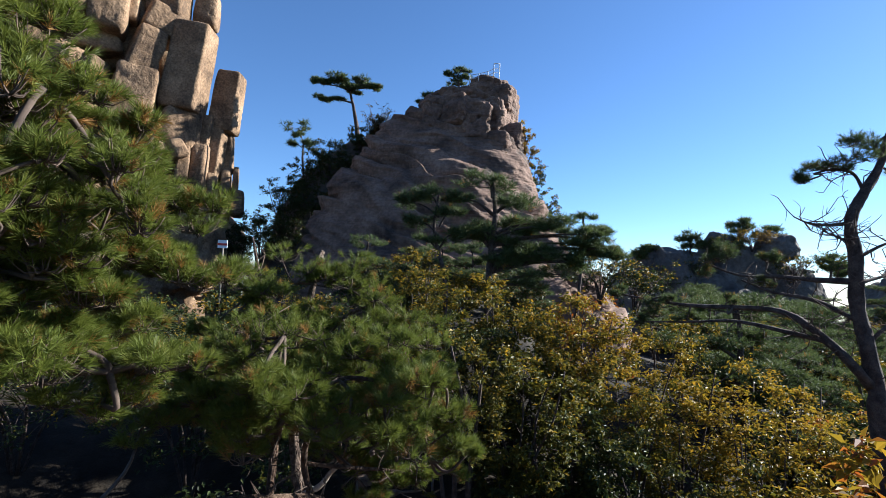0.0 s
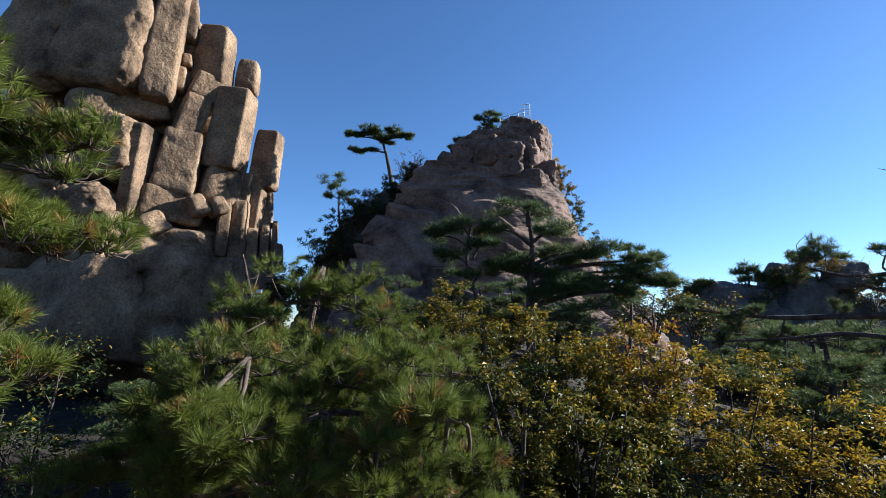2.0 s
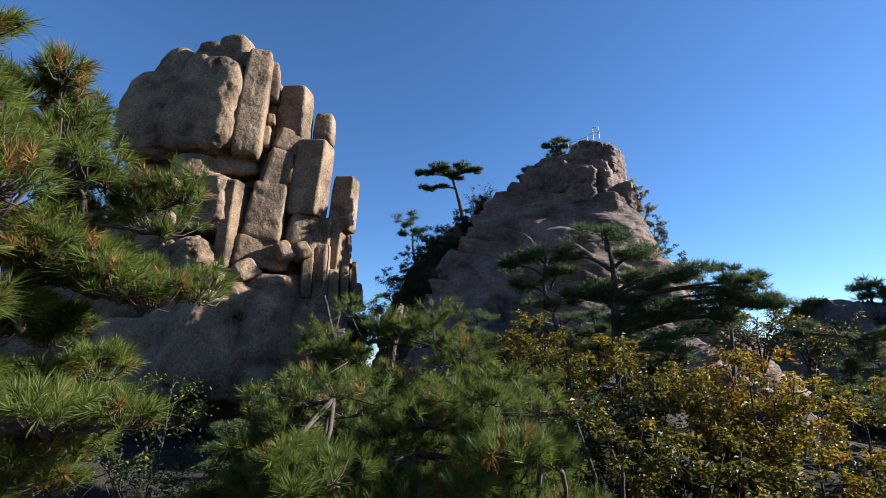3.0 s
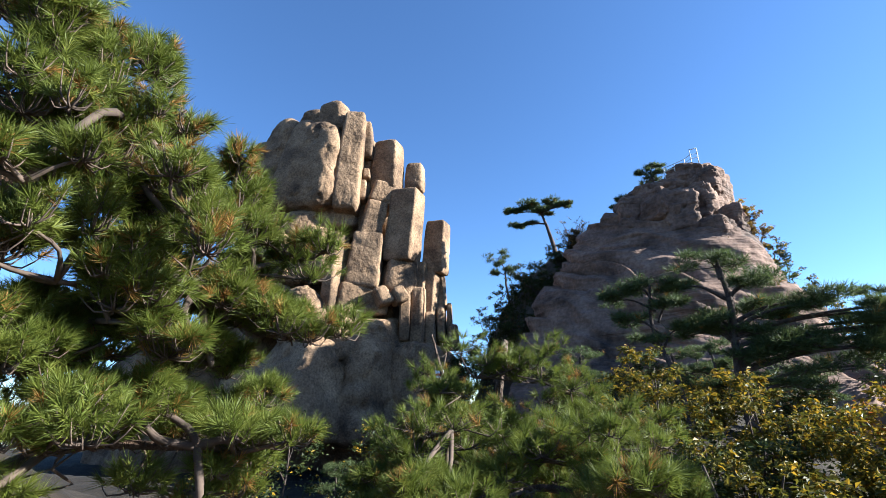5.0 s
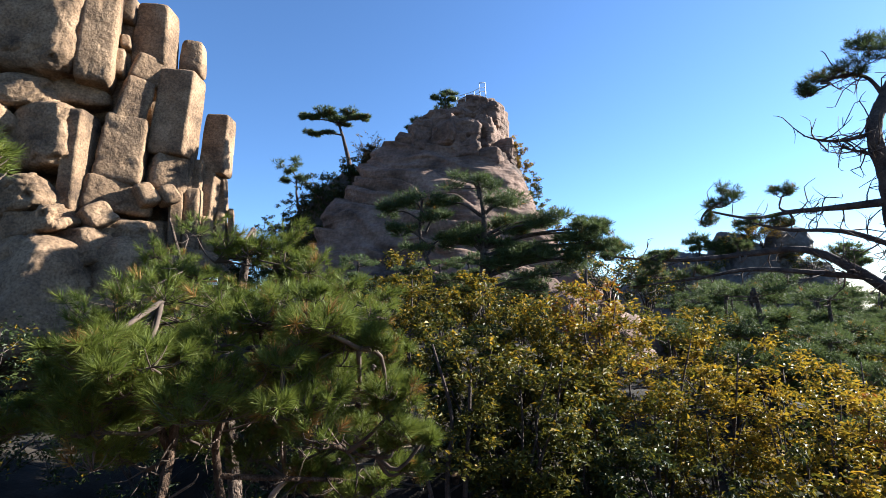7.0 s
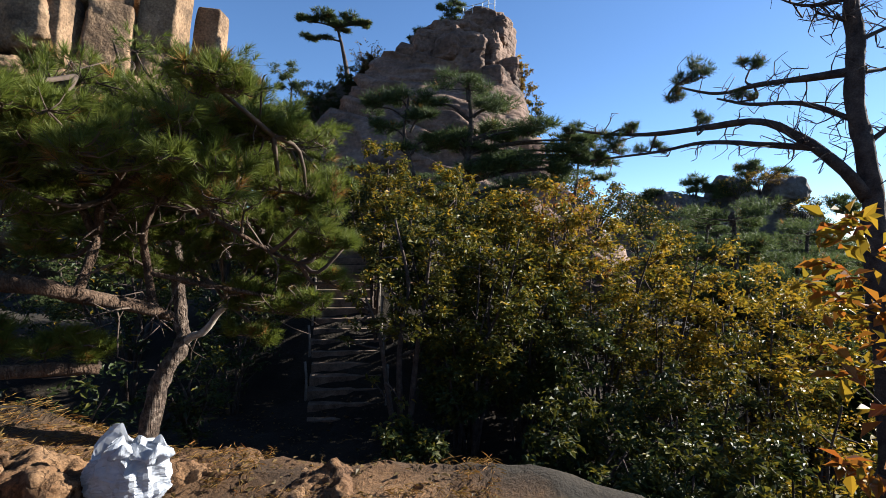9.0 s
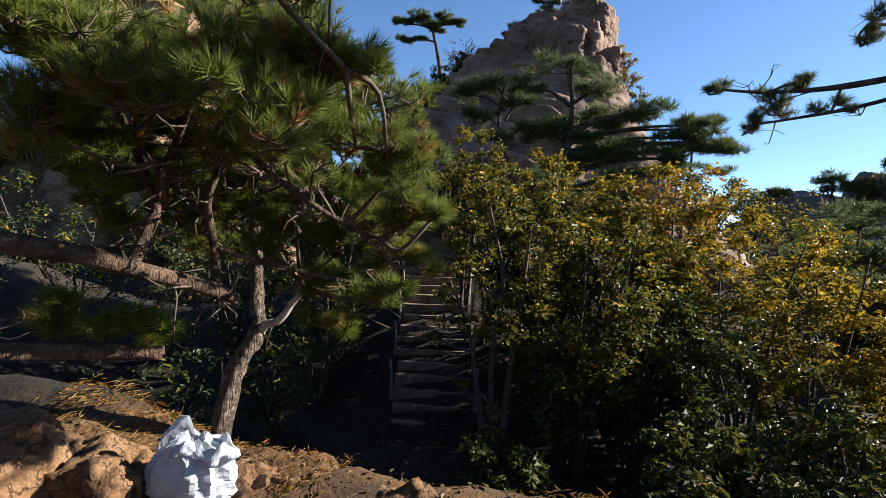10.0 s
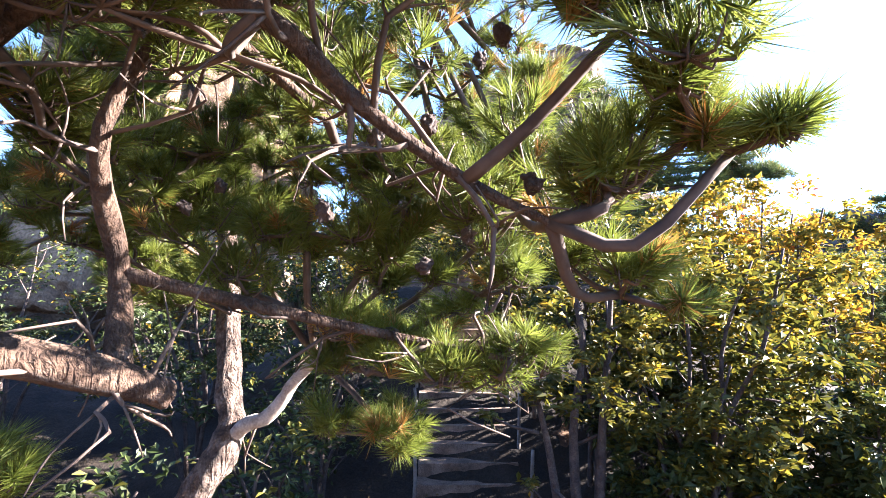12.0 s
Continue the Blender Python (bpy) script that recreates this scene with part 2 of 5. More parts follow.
def tube(geo, pts, r0, r1, sides=7, rough=0.0, seg=4, seed=0):
    """A tapered, slightly knobbly branch along a smooth curve through pts."""
    pts = np.array(pts, float)
    n = len(pts)
    ext = np.vstack([2 * pts[0] - pts[1], pts, 2 * pts[-1] - pts[-2]])
    out = []
    for k in range(n - 1):
        p0, p1, p2, p3 = ext[k:k + 4]
        for s in np.arange(seg) / seg:
            out.append(0.5 * (2 * p1 + (p2 - p0) * s + (2 * p0 - 5 * p1 + 4 * p2 - p3) * s * s + (3 * p1 - p0 - 3 * p2 + p3) * s ** 3))
    out.append(pts[-1])
    c = np.array(out)
    m = len(c)
    t = np.gradient(c, axis=0)
    t /= np.linalg.norm(t, axis=1)[:, None] + 1e-9
    a = np.cross(t, np.array([0.13, 0.31, 0.94]) if abs(t[0, 2]) < 0.85 else np.array([0.94, 0.2, 0.1]))
    a /= np.linalg.norm(a, axis=1)[:, None] + 1e-9
    b = np.cross(t, a)
    ang = np.arange(sides) / sides * 2 * np.pi
    rad = np.linspace(r0, r1, m)[:, None] * np.ones(sides)[None]
    if rough:
        q = np.stack([np.cos(ang)[None] * 1.5 + 0 * rad, np.sin(ang)[None] * 1.5 + 0 * rad, np.linspace(0, m / 2.2, m)[:, None] + 0 * rad], -1).reshape(-1, 3) + seed * 7.7
        rad = rad * (1 + rough * fbm(q, 3).reshape(m, sides))
    v = c[:, None] + rad[..., None] * (np.cos(ang)[None, :, None] * a[:, None] + np.sin(ang)[None, :, None] * b[:, None])
    v = np.vstack([v.reshape(-1, 3), c[:1], c[-1:]])
    f = []
    for k in range(m - 1):
        for j in range(sides):
            j2 = (j + 1) % sides
            p, q, r, s = k * sides + j, k * sides + j2, (k + 1) * sides + j2, (k + 1) * sides + j
            f += [(p, q, r), (p, r, s)]
    e0, e1 = m * sides, m * sides + 1
    for j in range(sides):
        j2 = (j + 1) % sides
        f += [(e0, j2, j), (e1, (m - 1) * sides + j, (m - 1) * sides + j2)]
    geo.add(v, f)


def unit(a):
    return a / (np.linalg.norm(a, axis=-1, keepdims=True) + 1e-9)


def needles(geo, rng, O, D, length=0.1, width=0.0035, k=28, spread=0.75, stem=0.28):
    """Brush-like tufts: k thin blades fanning round the end of each shoot at O along D."""
    n = len(O)
    if not n:
        return
    o = np.repeat(O, k, 0)
    d = np.repeat(D, k, 0)
    ln = length * rng.uniform(0.7, 1.15, (n * k, 1)) * np.repeat(rng.uniform(0.8, 1.2, (n, 1)), k, 0)
    along = rng.uniform(0, 1, (n * k, 1))
    o = o - d * length * stem * 2.2 * along
    perp = unit(np.cross(d, rng.normal(0, 1, (n * k, 3))))
    fan = (0.12 + 1.05 * along ** 0.6) * spread * 1.35 + rng.normal(0, 0.12, (n * k, 1))
    d = unit(d * np.cos(fan) + perp * np.sin(fan))
    side = unit(np.cross(d, rng.normal(0, 1, (n * k, 3))))
    w = width * 0.5
    tip = o + d * ln + np.array([0, 0, -0.05]) * ln
    v = np.stack([o - side * w, o + side * w, tip], 1).reshape(-1, 3)
    geo.add(v, np.arange(n * k * 3).reshape(-1, 3))


def leaves(geo, rng, O, D, size=0.06, aspect=0.5):
    """Folded leaf blades, two faces each, at O pointing along D."""
    n = len(O)
    s = size * rng.uniform(0.6, 1.25, (n, 1))
    side = unit(np.cross(D, rng.normal(0, 0.5, (n, 3)) + np.array([0, 0, 1.0])))
    nrm = np.cross(side, D)
    mid = O + D * s * 0.5
    v = np.stack([O, mid - side * s * aspect * 0.5 + nrm * s * min(0.12, aspect * 0.25), O + D * s - nrm * s * 0.1, mid + side * s * aspect * 0.5 + nrm * s * min(0.12, aspect * 0.25)], 1).reshape(-1, 3)
    b = np.arange(n)[:, None] * 4
    geo.add(v, np.concatenate([b + np.array([[0, 1, 2]]), b + np.array([[0, 2, 3]])]))


def pad_points(rng, pad, n):
    """Points and outward directions in a flattened foliage pad ((x, y, z), (rx, ry, rz))."""
    c, r = np.array(pad[0], float), np.array(pad[1], float)
    d = unit(rng.normal(0, 1, (n, 3)))
    rad = rng.uniform(0.25, 1.0, (n, 1)) ** 0.55
    lump = 1 + 0.28 * fbm(d * 2.1 + c * 1.7, 2)[:, None]
    q = d * rad * lump
    q[:, 2] = np.where(q[:, 2] < 0, q[:, 2] * 0.55, q[:, 2])
    D = unit(q * np.array([1, 1, 0.5]) + np.array([0, 0, 0.55]) + rng.normal(0, 0.28, (n, 3)))
    return c + q * r, D


def twigs_to(geo, rng, root, ends, r=0.006, sides=3):
    root = np.array(root, float)
    for e in ends:
        m = root * 0.45 + e * 0.55 + rng.normal(0, 0.05, 3) * np.linalg.norm(e - root) + np.array([0, 0, -0.03])
        tube(geo, [root, m, e], r, r * 0.35, sides, 0, 2)


def pine(name, base, trunk, trunk_r, limbs, pads, label, tufts=100, length=0.1, width=0.0035, k=28, spread=0.75, twig_each=14, twig_r=0.006, dry=0.06, mat=None, bark=None, seed=1, limb_bark=None, group="", split=6, side=0):
    """A pine: trunk, each limb, fine twigs, green needle tufts and the dry ones among them."""
    rng = np.random.default_rng(seed)
    root = thing(name, base, label, "tree", group)
    if trunk:
        g = Geo()
        tube(g, rel(trunk, base), trunk_r[0], trunk_r[1], 12, 0.22, 7, seed)
        part("trunk", g, bark or M_BARK, root)
    for j, (pts, r0, r1) in enumerate(limbs):
        g = Geo()
        tube(g, rel(pts, base), r0, r1, 8, 0.2, 5, seed + j)
        part("limb", g, limb_bark if limb_bark and j == 0 else bark or M_BARK, root)
    ends = [np.array(p, float) for pts, _, _ in limbs for p in pts[1:]]
    if trunk:
        ends += [np.array(p, float) for p in trunk[len(trunk) // 2:]]
    ends = np.array(ends)
    tw, green, brown = Geo(), Geo(), Geo()
    b = np.array(base, float)
    for pts, r0, r1 in limbs:
        pp = np.array(pts, float)
        for q in range(side):
            j = rng.integers(0, len(pp) - 1)
            st = pp[j] + (pp[j + 1] - pp[j]) * rng.uniform(0.1, 1)
            d = unit(rng.normal(0, 1, 3) + np.array([0, 0, 0.2])) * rng.uniform(0.12, 0.42)
            m1, m2 = st + d * 0.4 + rng.normal(0, 0.03, 3), st + d * 0.75 + rng.normal(0, 0.05, 3)
            tube(tw, rel([st, m1, m2, st + d], base), 0.007, 0.0025, 4, 0, 2)
            for w in range(2):
                e = m1 + unit(rng.normal(0, 1, 3) + d) * rng.uniform(0.06, 0.2)
                tube(tw, rel([m1, m1 * 0.5 + e * 0.5 + rng.normal(0, 0.015, 3), e], base), 0.004, 0.0018, 3, 0, 2)
    for pad in pads:
        share = pad[2] if len(pad) > 2 else 1.0
        c, r = np.array(pad[0], float), np.array(pad[1], float)
        near = ends[np.argmin(np.linalg.norm(ends - c, axis=1))]
        hub = c - np.array([0, 0, r[2] * 0.6])
        tube(tw, rel([near, near * 0.5 + hub * 0.5 + rng.normal(0, 0.04, 3), hub], base), twig_r * 2.6, twig_r * 1.6, 5, 0, 3)
        subs = max(3, int(round(split * share)))
        for q in range(subs):
            d = unit(rng.normal(0, 1, 3)) * rng.uniform(0.25, 0.95)
            cs = c + d * r * np.array([0.9, 0.9, 1.15])
            rs_ = r * np.array([0.42, 0.42, 0.5]) * rng.uniform(0.75, 1.25)
            m = max(6, int(tufts * share / subs))
            O, D = pad_points(rng, (cs, rs_), m)
            sub_hub = cs - np.array([0, 0, rs_[2] * 0.7])
            tube(tw, rel([hub, hub * 0.5 + sub_hub * 0.5 + rng.normal(0, 0.06, 3) * r, sub_hub], base), twig_r * 1.5, twig_r * 0.8, 4, 0, 3)
            pick = rng.permutation(m)[:max(2, m * twig_each // 100)]
            twigs_to(tw, rng, sub_hub - b, O[pick] - b, twig_r * 0.7)
            isdry = rng.uniform(0, 1, m) < dry * rng.uniform(0, 2)
            needles(green, rng, O[~isdry] - b, D[~isdry], length, width, k, spread)
            needles(brown, rng, O[isdry] - b, D[isdry], length * 0.95, width, k, spread)
    part("twig_mass", tw, M_TWIG, root, kind="stuff")
    part("crown", green, mat or M_NEEDLE, root, kind="stuff")
    if brown.n:
        part("dry_crown", brown, M_NEEDLE_DRY, root, "orange-brown dry needle tufts", kind="stuff")
    return root


def shrub(name, base, top, radius, label, n=5000, size=0.06, mat=None, mat2=None, second=0.0, stems=6, stem_r=0.025, seed=1, bare=0.0, group="", clusters=46, category="shrub", flat=1.0, bark=None):
    """A many-stemmed broadleaf shrub with leaf clusters of one or two colours."""
    rng = np.random.default_rng(seed)
    base = np.array(base, float)
    root = thing(name, base, label, category, group)
    H = top - base[2]
    tips = []
    for s in range(stems):
        g = Geo()
        a = rng.uniform(0, 2 * np.pi)
        out = radius * rng.uniform(0.25, 0.85)
        e = np.array([math.cos(a) * out, math.sin(a) * out, H * rng.uniform(0.55, 0.86)])
        pts = [np.array([math.cos(a), math.sin(a), 0]) * 0.06, e * np.array([0.35, 0.35, 0.45]) + rng.normal(0, 0.05, 3), e * np.array([0.75, 0.75, 0.75]) + rng.normal(0, 0.06, 3), e]
        tube(g, pts, stem_r, stem_r * 0.3, 6, 0.15, 4, seed + s)
        for q in range(7):
            f = rng.uniform(0.35, 0.95)
            st = e * np.array([f, f, f])
            tip = st + unit(rng.normal(0, 1, 3) + np.array([math.cos(a), math.sin(a), 0.5])) * radius * rng.uniform(0.25, 0.6)
            tube(g, [st, st * 0.5 + tip * 0.5 + rng.normal(0, 0.03, 3), tip], stem_r * 0.38, stem_r * 0.12, 4, 0, 2)
            tips.append(tip)
        part("stem", g, bark or M_BARK_DARK, root)
    d = unit(rng.normal(0, 1, (clusters, 3)))
    rad = rng.uniform(0.3, 1.0, (clusters, 1)) ** 0.6
    cen = d * rad * np.array([radius, radius, H * 0.36 * flat]) + np.array([0, 0, H * (1 - 0.38 * flat)])
    cen = np.vstack([cen, np.array(tips)])
    cr = radius * rng.uniform(0.08, 0.18, len(cen))
    which = rng.integers(0, len(cen), n)
    O = cen[which] + rng.normal(0, 0.55, (n, 3)) * cr[which][:, None] * np.array([1, 1, 0.7])
    D = unit(rng.normal(0, 1, (n, 3)) * np.array([1, 1, 0.55]) - np.array([0, 0, 0.12]))
    keep = O[:, 2] > 0.03
    O, D = O[keep], D[keep]
    hi = np.clip((O[:, 2] / H - 0.45) * 1.6, 0, 1)
    lump = 0.5 + 0.5 * vnoise(O * 1.9 + seed)
    two = rng.uniform(0, 1, len(O)) < second * (0.3 + 1.15 * hi) * (0.4 + 1.2 * lump)
    g = Geo()
    leaves(g, rng, O[~two], D[~two], size)
    part("foliage", g, mat or M_LEAF_GREEN, root, smooth=False, kind="stuff")
    if two.any() and mat2:
        g = Geo()
        leaves(g, rng, O[two], D[two], size)
        part("turned_foliage", g, mat2, root, smooth=False, kind="stuff")
    return root


def boulder(geo, p0, p1, width, depth, turn=0.0, power=6.0, amp=0.06, freq=0.35, n=12, taper=0.1, seed=0.0, chip=0.0):
    """A weathered block of rock standing from p0 to p1 with rounded edges."""
    p0, p1 = np.array(p0, float), np.array(p1, float)
    lin = np.linspace(-1, 1, n + 1)
    a, b = np.meshgrid(lin, lin, indexing="ij")
    a, b, o = a.ravel(), b.ravel(), np.ones((n + 1) ** 2)
    faces6 = [np.stack(s, 1) for s in ((o, a, b), (-o, b, a), (b, o, a), (a, -o, b), (a, b, o), (b, a, -o))]
    q = np.vstack(faces6)
    idx = np.arange((n + 1) ** 2).reshape(n + 1, n + 1)
    quad = np.stack([idx[:-1, :-1].ravel(), idx[1:, :-1].ravel(), idx[1:, 1:].ravel(), idx[:-1, 1:].ravel()], 1)
    f = np.vstack([quad + k * (n + 1) ** 2 for k in range(6)])
    q, inv = np.unique(np.round(q, 5), axis=0, return_inverse=True)
    f = inv.reshape(-1)[f]
    q = q / (np.abs(q) ** power).sum(1, keepdims=True) ** (1 / power)
    h = np.linalg.norm(p1 - p0)
    sz = np.array([width / 2, depth / 2, h / 2])
    v = q * sz
    k = 1 - taper * (v[:, 2:] / (h / 2))
    v[:, :2] *= k
    nrm = unit(q ** 3 + 1e-6)
    v = v + nrm * amp * width * fbm(v * freq + seed * 3.7 + 11.1, 5, 0.55)[:, None]
    fac = np.floor(fbm(v * freq * 0.9 + seed * 2.3, 2) * 3.0) / 3.0
    v = v + nrm * amp * 0.9 * width * fac[:, None]
    if chip:
        v = v - nrm * chip * width * np.clip(fbm(v * freq * 2.2 + seed * 1.9, 3) - 0.35, 0, 1)[:, None]
    c, s = math.cos(radians(turn)), math.sin(radians(turn))
    v = v @ np.array([[c, s, 0], [-s, c, 0], [0, 0, 1]])
    up = (p1 - p0) / h
    xa = unit(np.cross(np.array([0, 1.0, 0]), up))
    ya = np.cross(up, xa)
    v = v @ np.stack([xa, ya, up]) + (p0 + p1) / 2
    geo.add(np.asarray(v), np.vstack([f[:, :3], f[:, [0, 2, 3]]]))


def sm(a, b, x):
    t = np.clip((x - a) / (b - a), 0, 1)
    return t * t * (3 - 2 * t)


# ---- ground ----
def ground_z(x, y):
    x, y = np.asarray(x, float), np.asarray(y, float)
    z = np.interp(y, [-60, -5, -0.3, 0.3, 1.0, 1.5, 2.3, 3.3, 4.4, 5.1, 5.4, 6.2, 8.6, 12.3, 20, 30, 60, 200], [6, 1.3, 0.4, 0.3, 0.12, 0.0, -0.15, -0.32, -0.42, -0.3, -0.6, -1.55, -1.25, 1.2, 1.6, 2.0, 0.0, -20.0])
    z = z + 1.05 * sm(1.15, 0.55, x) * sm(2.1, 1.35, y)
    near = sm(6.0, 4.8, y)
    z = z + near * np.clip(-x - 1.3, 0, 1.0) * 0.3 * sm(3.0, 4.2, y)
    z = z - sm(1.6, 8.0, x) * 3.2 * sm(1.0, 6.0, y) - sm(8, 24, x) * 2.0 * sm(0, 8, y) + sm(14, 40, x) * 3.5 * sm(14, 40, y)
    z = z - sm(2.5, 14.0, x) * 5.0 * sm(4.0, -2.0, y)
    z = z - sm(2.0, 9.0, -x) * 3.0 * sm(9, 16, y) - sm(2.2, 6.0, -x) * 0.8 * sm(5.5, 8, y)
    z = z + sm(4.5, 13, -x) * 3.5 * sm(15, 6, y)
    r = np.hypot(x, y)
    z = z - sm(70, 600, r) * 120
    return z


def ground_full(x, y):
    z = ground_z(x, y)
    p = np.stack([x, y, z], 1)
    r = np.hypot(x, y - 4)
    calm = 1 - 0.7 * np.exp(-((x - 0.6) ** 2 + (y - 1.5) ** 2) / 3.0)
    return z + (0.10 * fbm(p * 0.9, 5, 0.6) + 0.07 * np.abs(fbm(p * 3.1 + 5, 5, 0.6))) * calm + sm(15, 60, r) * 1.5 * fbm(p * 0.06, 4) + sm(200, 900, r) * 60 * fbm(p * 0.0016, 4)


def build_ground():
    u = np.linspace(-1, 1, 300)
    ax = np.sinh(u * 7.6) / math.sinh(7.6) * 2500
    X, Yg = np.meshgrid(ax - 0.3, ax + 4.2, indexing="ij")
    x, y = X.ravel(), Yg.ravel()
    z = ground_full(x, y)
    n = len(ax)
    idx = np.arange(n * n).reshape(n, n)
    quad = np.stack([idx[:-1, :-1].ravel(), idx[1:, :-1].ravel(), idx[1:, 1:].ravel(), idx[:-1, 1:].ravel()], 1)
    g = Geo()
    g.add(np.stack([x, y, z], 1), quad)
    return tagged(part("ground", g, M_SOIL), "mountain soil and leaf litter on a steep slope, coloured dark for shade, sandy by the ledge", "ground", kind="structure")


build_ground()

# ---- rock pinnacle with its columns ----
pinnacle = thing("rock_pinnacle", (-22.85, 30.69, 7.3), "tan granite pinnacle of upright weathered columns", "rock")
pinnacle.rotation_euler = (0, 0, radians(38.0))
pinnacle.scale = (1.09, 1.0, 1.035)
block_seed = [0]


def block(u0, w0, u1, w1, width, deep, thick, turn, power, amp, taper, chip, name):
    """One weathered column or block of the pinnacle, from (u0, w0) up to (u1, w1) on its face."""
    block_seed[0] += 1
    g = Geo()
    boulder(g, (u0, deep + thick / 2, w0 - 0.2), (u1, deep + thick / 2, w1), width, thick, turn - 7 if turn < -15 else turn, power * 1.5, amp * 0.55, 0.55, 26, taper, block_seed[0], chip)
    return part(name, g, M_TAN, pinnacle)


block(-3.08, 10.80, -2.0, 18.9, 4.41, -0.3, 2.80, -24, 2.4, 0.05, 0.16, 0.10, "rock_column")
block(-0.16, 10.69, 0.48, 19.87, 1.96, -0.6, 3.13, -6, 5.5, 0.04, 0.1, 0.05, "rock_column")
block(-1.01, 18.26, -1.48, 21.30, 2.46, 0.5, 1.97, -24, 3.0, 0.05, 0.1, 0.05, "rock_cap")
block(1.56, 16.16, 1.46, 19.72, 0.85, 0.8, 1.73, -10, 4, 0.05, 0.1, 0.05, "rock_column")
block(-4.82, 11.21, -3.4, 19.6, 2.9, 0.7, 2.6, -34, 2.2, 0.06, 0.16, 0.1, "rock_column")
block(-6.40, 11.0, -4.9, 20.3, 3.5, 1.9, 3.0, -40, 2.1, 0.08, 0.14, 0.12, "rock_column")
block(-7.81, 11.0, -6.9, 18.4, 3.5, 3.0, 3.0, -44, 2.0, 0.08, 0.16, 0.12, "rock_column")
block(-3.03, 18.50, -2.65, 21.47, 2.64, 2.2, 2.11, -20, 3.0, 0.07, 0.1, 0.1, "rock_cap")
block(3.08, 13.15, 3.30, 17.77, 2.27, 0.5, 1.82, -26, 6.5, 0.03, 0.07, 0.03, "rock_column")
block(5.44, 13.38, 5.57, 15.93, 1.50, 0.9, 1.30, -16, 4, 0.05, 0.08, 0.06, "rock_column")
block(2.52, 11.59, 3.05, 13.49, 2.24, 0.1, 3.20, 4, 5, 0.05, 0.05, 0.06, "rock_block")
block(1.12, 11.89, 1.13, 13.66, 0.74, 0.3, 1.52, -6, 3.4, 0.06, 0.05, 0.08, "rock_block")
block(1.49, 13.99, 1.43, 14.85, 0.64, 0.5, 1.30, -10, 3, 0.08, 0.1, 0.1, "rock_block")
block(4.14, 6.48, 4.81, 12.61, 2.37, -0.7, 1.91, -28, 9, 0.025, 0.05, 0.02, "rock_column")
block(6.91, 5.77, 7.32, 10.24, 1.72, 0.2, 1.52, -28, 8, 0.03, 0.05, 0.03, "rock_column")
block(1.50, 8.35, 2.24, 11.64, 1.73, -0.2, 3.20, 6, 5.5, 0.05, 0.06, 0.06, "rock_column")
block(1.31, 4.24, 1.82, 8.74, 2.50, -0.5, 2.60, -10, 7, 0.035, 0.06, 0.04, "rock_column")
block(3.76, 3.80, 4.03, 6.88, 2.27, -0.6, 3.20, 8, 3.6, 0.06, 0.14, 0.08, "rock_block")
block(-0.85, 2.11, -0.51, 8.50, 0.97, -0.9, 2.17, -24, 5, 0.05, 0.03, 0.06, "rock_column")
block(-2.14, 4.80, -2.01, 8.93, 3.68, -0.3, 2.40, -38, 3.2, 0.09, 0.1, 0.14, "rock_block")
block(1.10, 2.18, 1.30, 4.55, 3.83, -0.5, 4.22, 4, 4.6, 0.05, 0.05, 0.08, "rock_block")
block(-0.63, 9.45, -0.79, 11.54, 3.31, 0.7, 3.64, -8, 4, 0.08, 0.03, 0.12, "rock_block")
block(-3.09, 8.66, -3.28, 10.58, 3.01, 0.4, 3.31, -12, 3.2, 0.12, 0.1, 0.18, "rock_block")
block(0.63, 1.13, -0.16, 2.23, 1.58, -1.8, 1.86, 20, 4, 0.07, 0.1, 0.08, "rock_block")
block(2.95, 2.73, 2.31, 3.97, 1.14, -1.5, 2.30, 10, 3.4, 0.07, 0.1, 0.08, "rock_block")
block(4.15, 2.93, 3.58, 3.97, 0.99, -1.6, 1.71, 14, 3.4, 0.07, 0.1, 0.08, "rock_block")
block(4.94, 1.44, 5.27, 6.68, 0.77, -0.3, 2.07, -14, 5, 0.05, 0.04, 0.06, "rock_column")
block(5.70, 3.30, 5.94, 6.48, 0.72, 0.1, 1.31, -20, 5, 0.05, 0.04, 0.06, "rock_column")
block(4.37, 0.09, 4.53, 3.99, 0.83, -0.8, 2.64, -6, 5, 0.06, 0.04, 0.08, "rock_column")
block(5.48, -0.25, 5.69, 4.26, 0.97, -0.7, 2.26, -16, 5, 0.05, 0.04, 0.06, "rock_column")
block(6.55, 1.96, 6.92, 6.05, 0.86, 0.2, 1.77, -26, 6, 0.04, 0.03, 0.05, "rock_column")
block(7.53, 2.78, 7.49, 5.77, 0.57, 0.9, 1.04, -20, 4, 0.06, 0.05, 0.1, "rock_column")
block(6.50, -0.37, 6.45, 2.43, 0.92, -0.2, 2.90, -10, 3.6, 0.08, 0.05, 0.12, "rock_block")
block(7.37, 0.20, 7.37, 2.89, 0.69, 0.3, 1.85, -14, 3.6, 0.08, 0.08, 0.12, "rock_block")
block(8.03, 0.69, 8.08, 3.21, 0.43, 0.7, 1.16, -14, 4, 0.06, 0.05, 0.1, "rock_column")
block(8.28, -0.35, 8.35, 1.42, 0.80, 0.2, 2.14, -14, 3, 0.1, 0.1, 0.12, "rock_block")
block(-3.02, 1.75, -3.65, 3.75, 3.65, -1.0, 2.40, -30, 3.0, 0.12, 0.2, 0.2, "rock_block")
block(-2.17, 0.37, -2.99, 2.13, 3.80, -1.6, 2.40, -26, 3.0, 0.12, 0.2, 0.2, "rock_block")
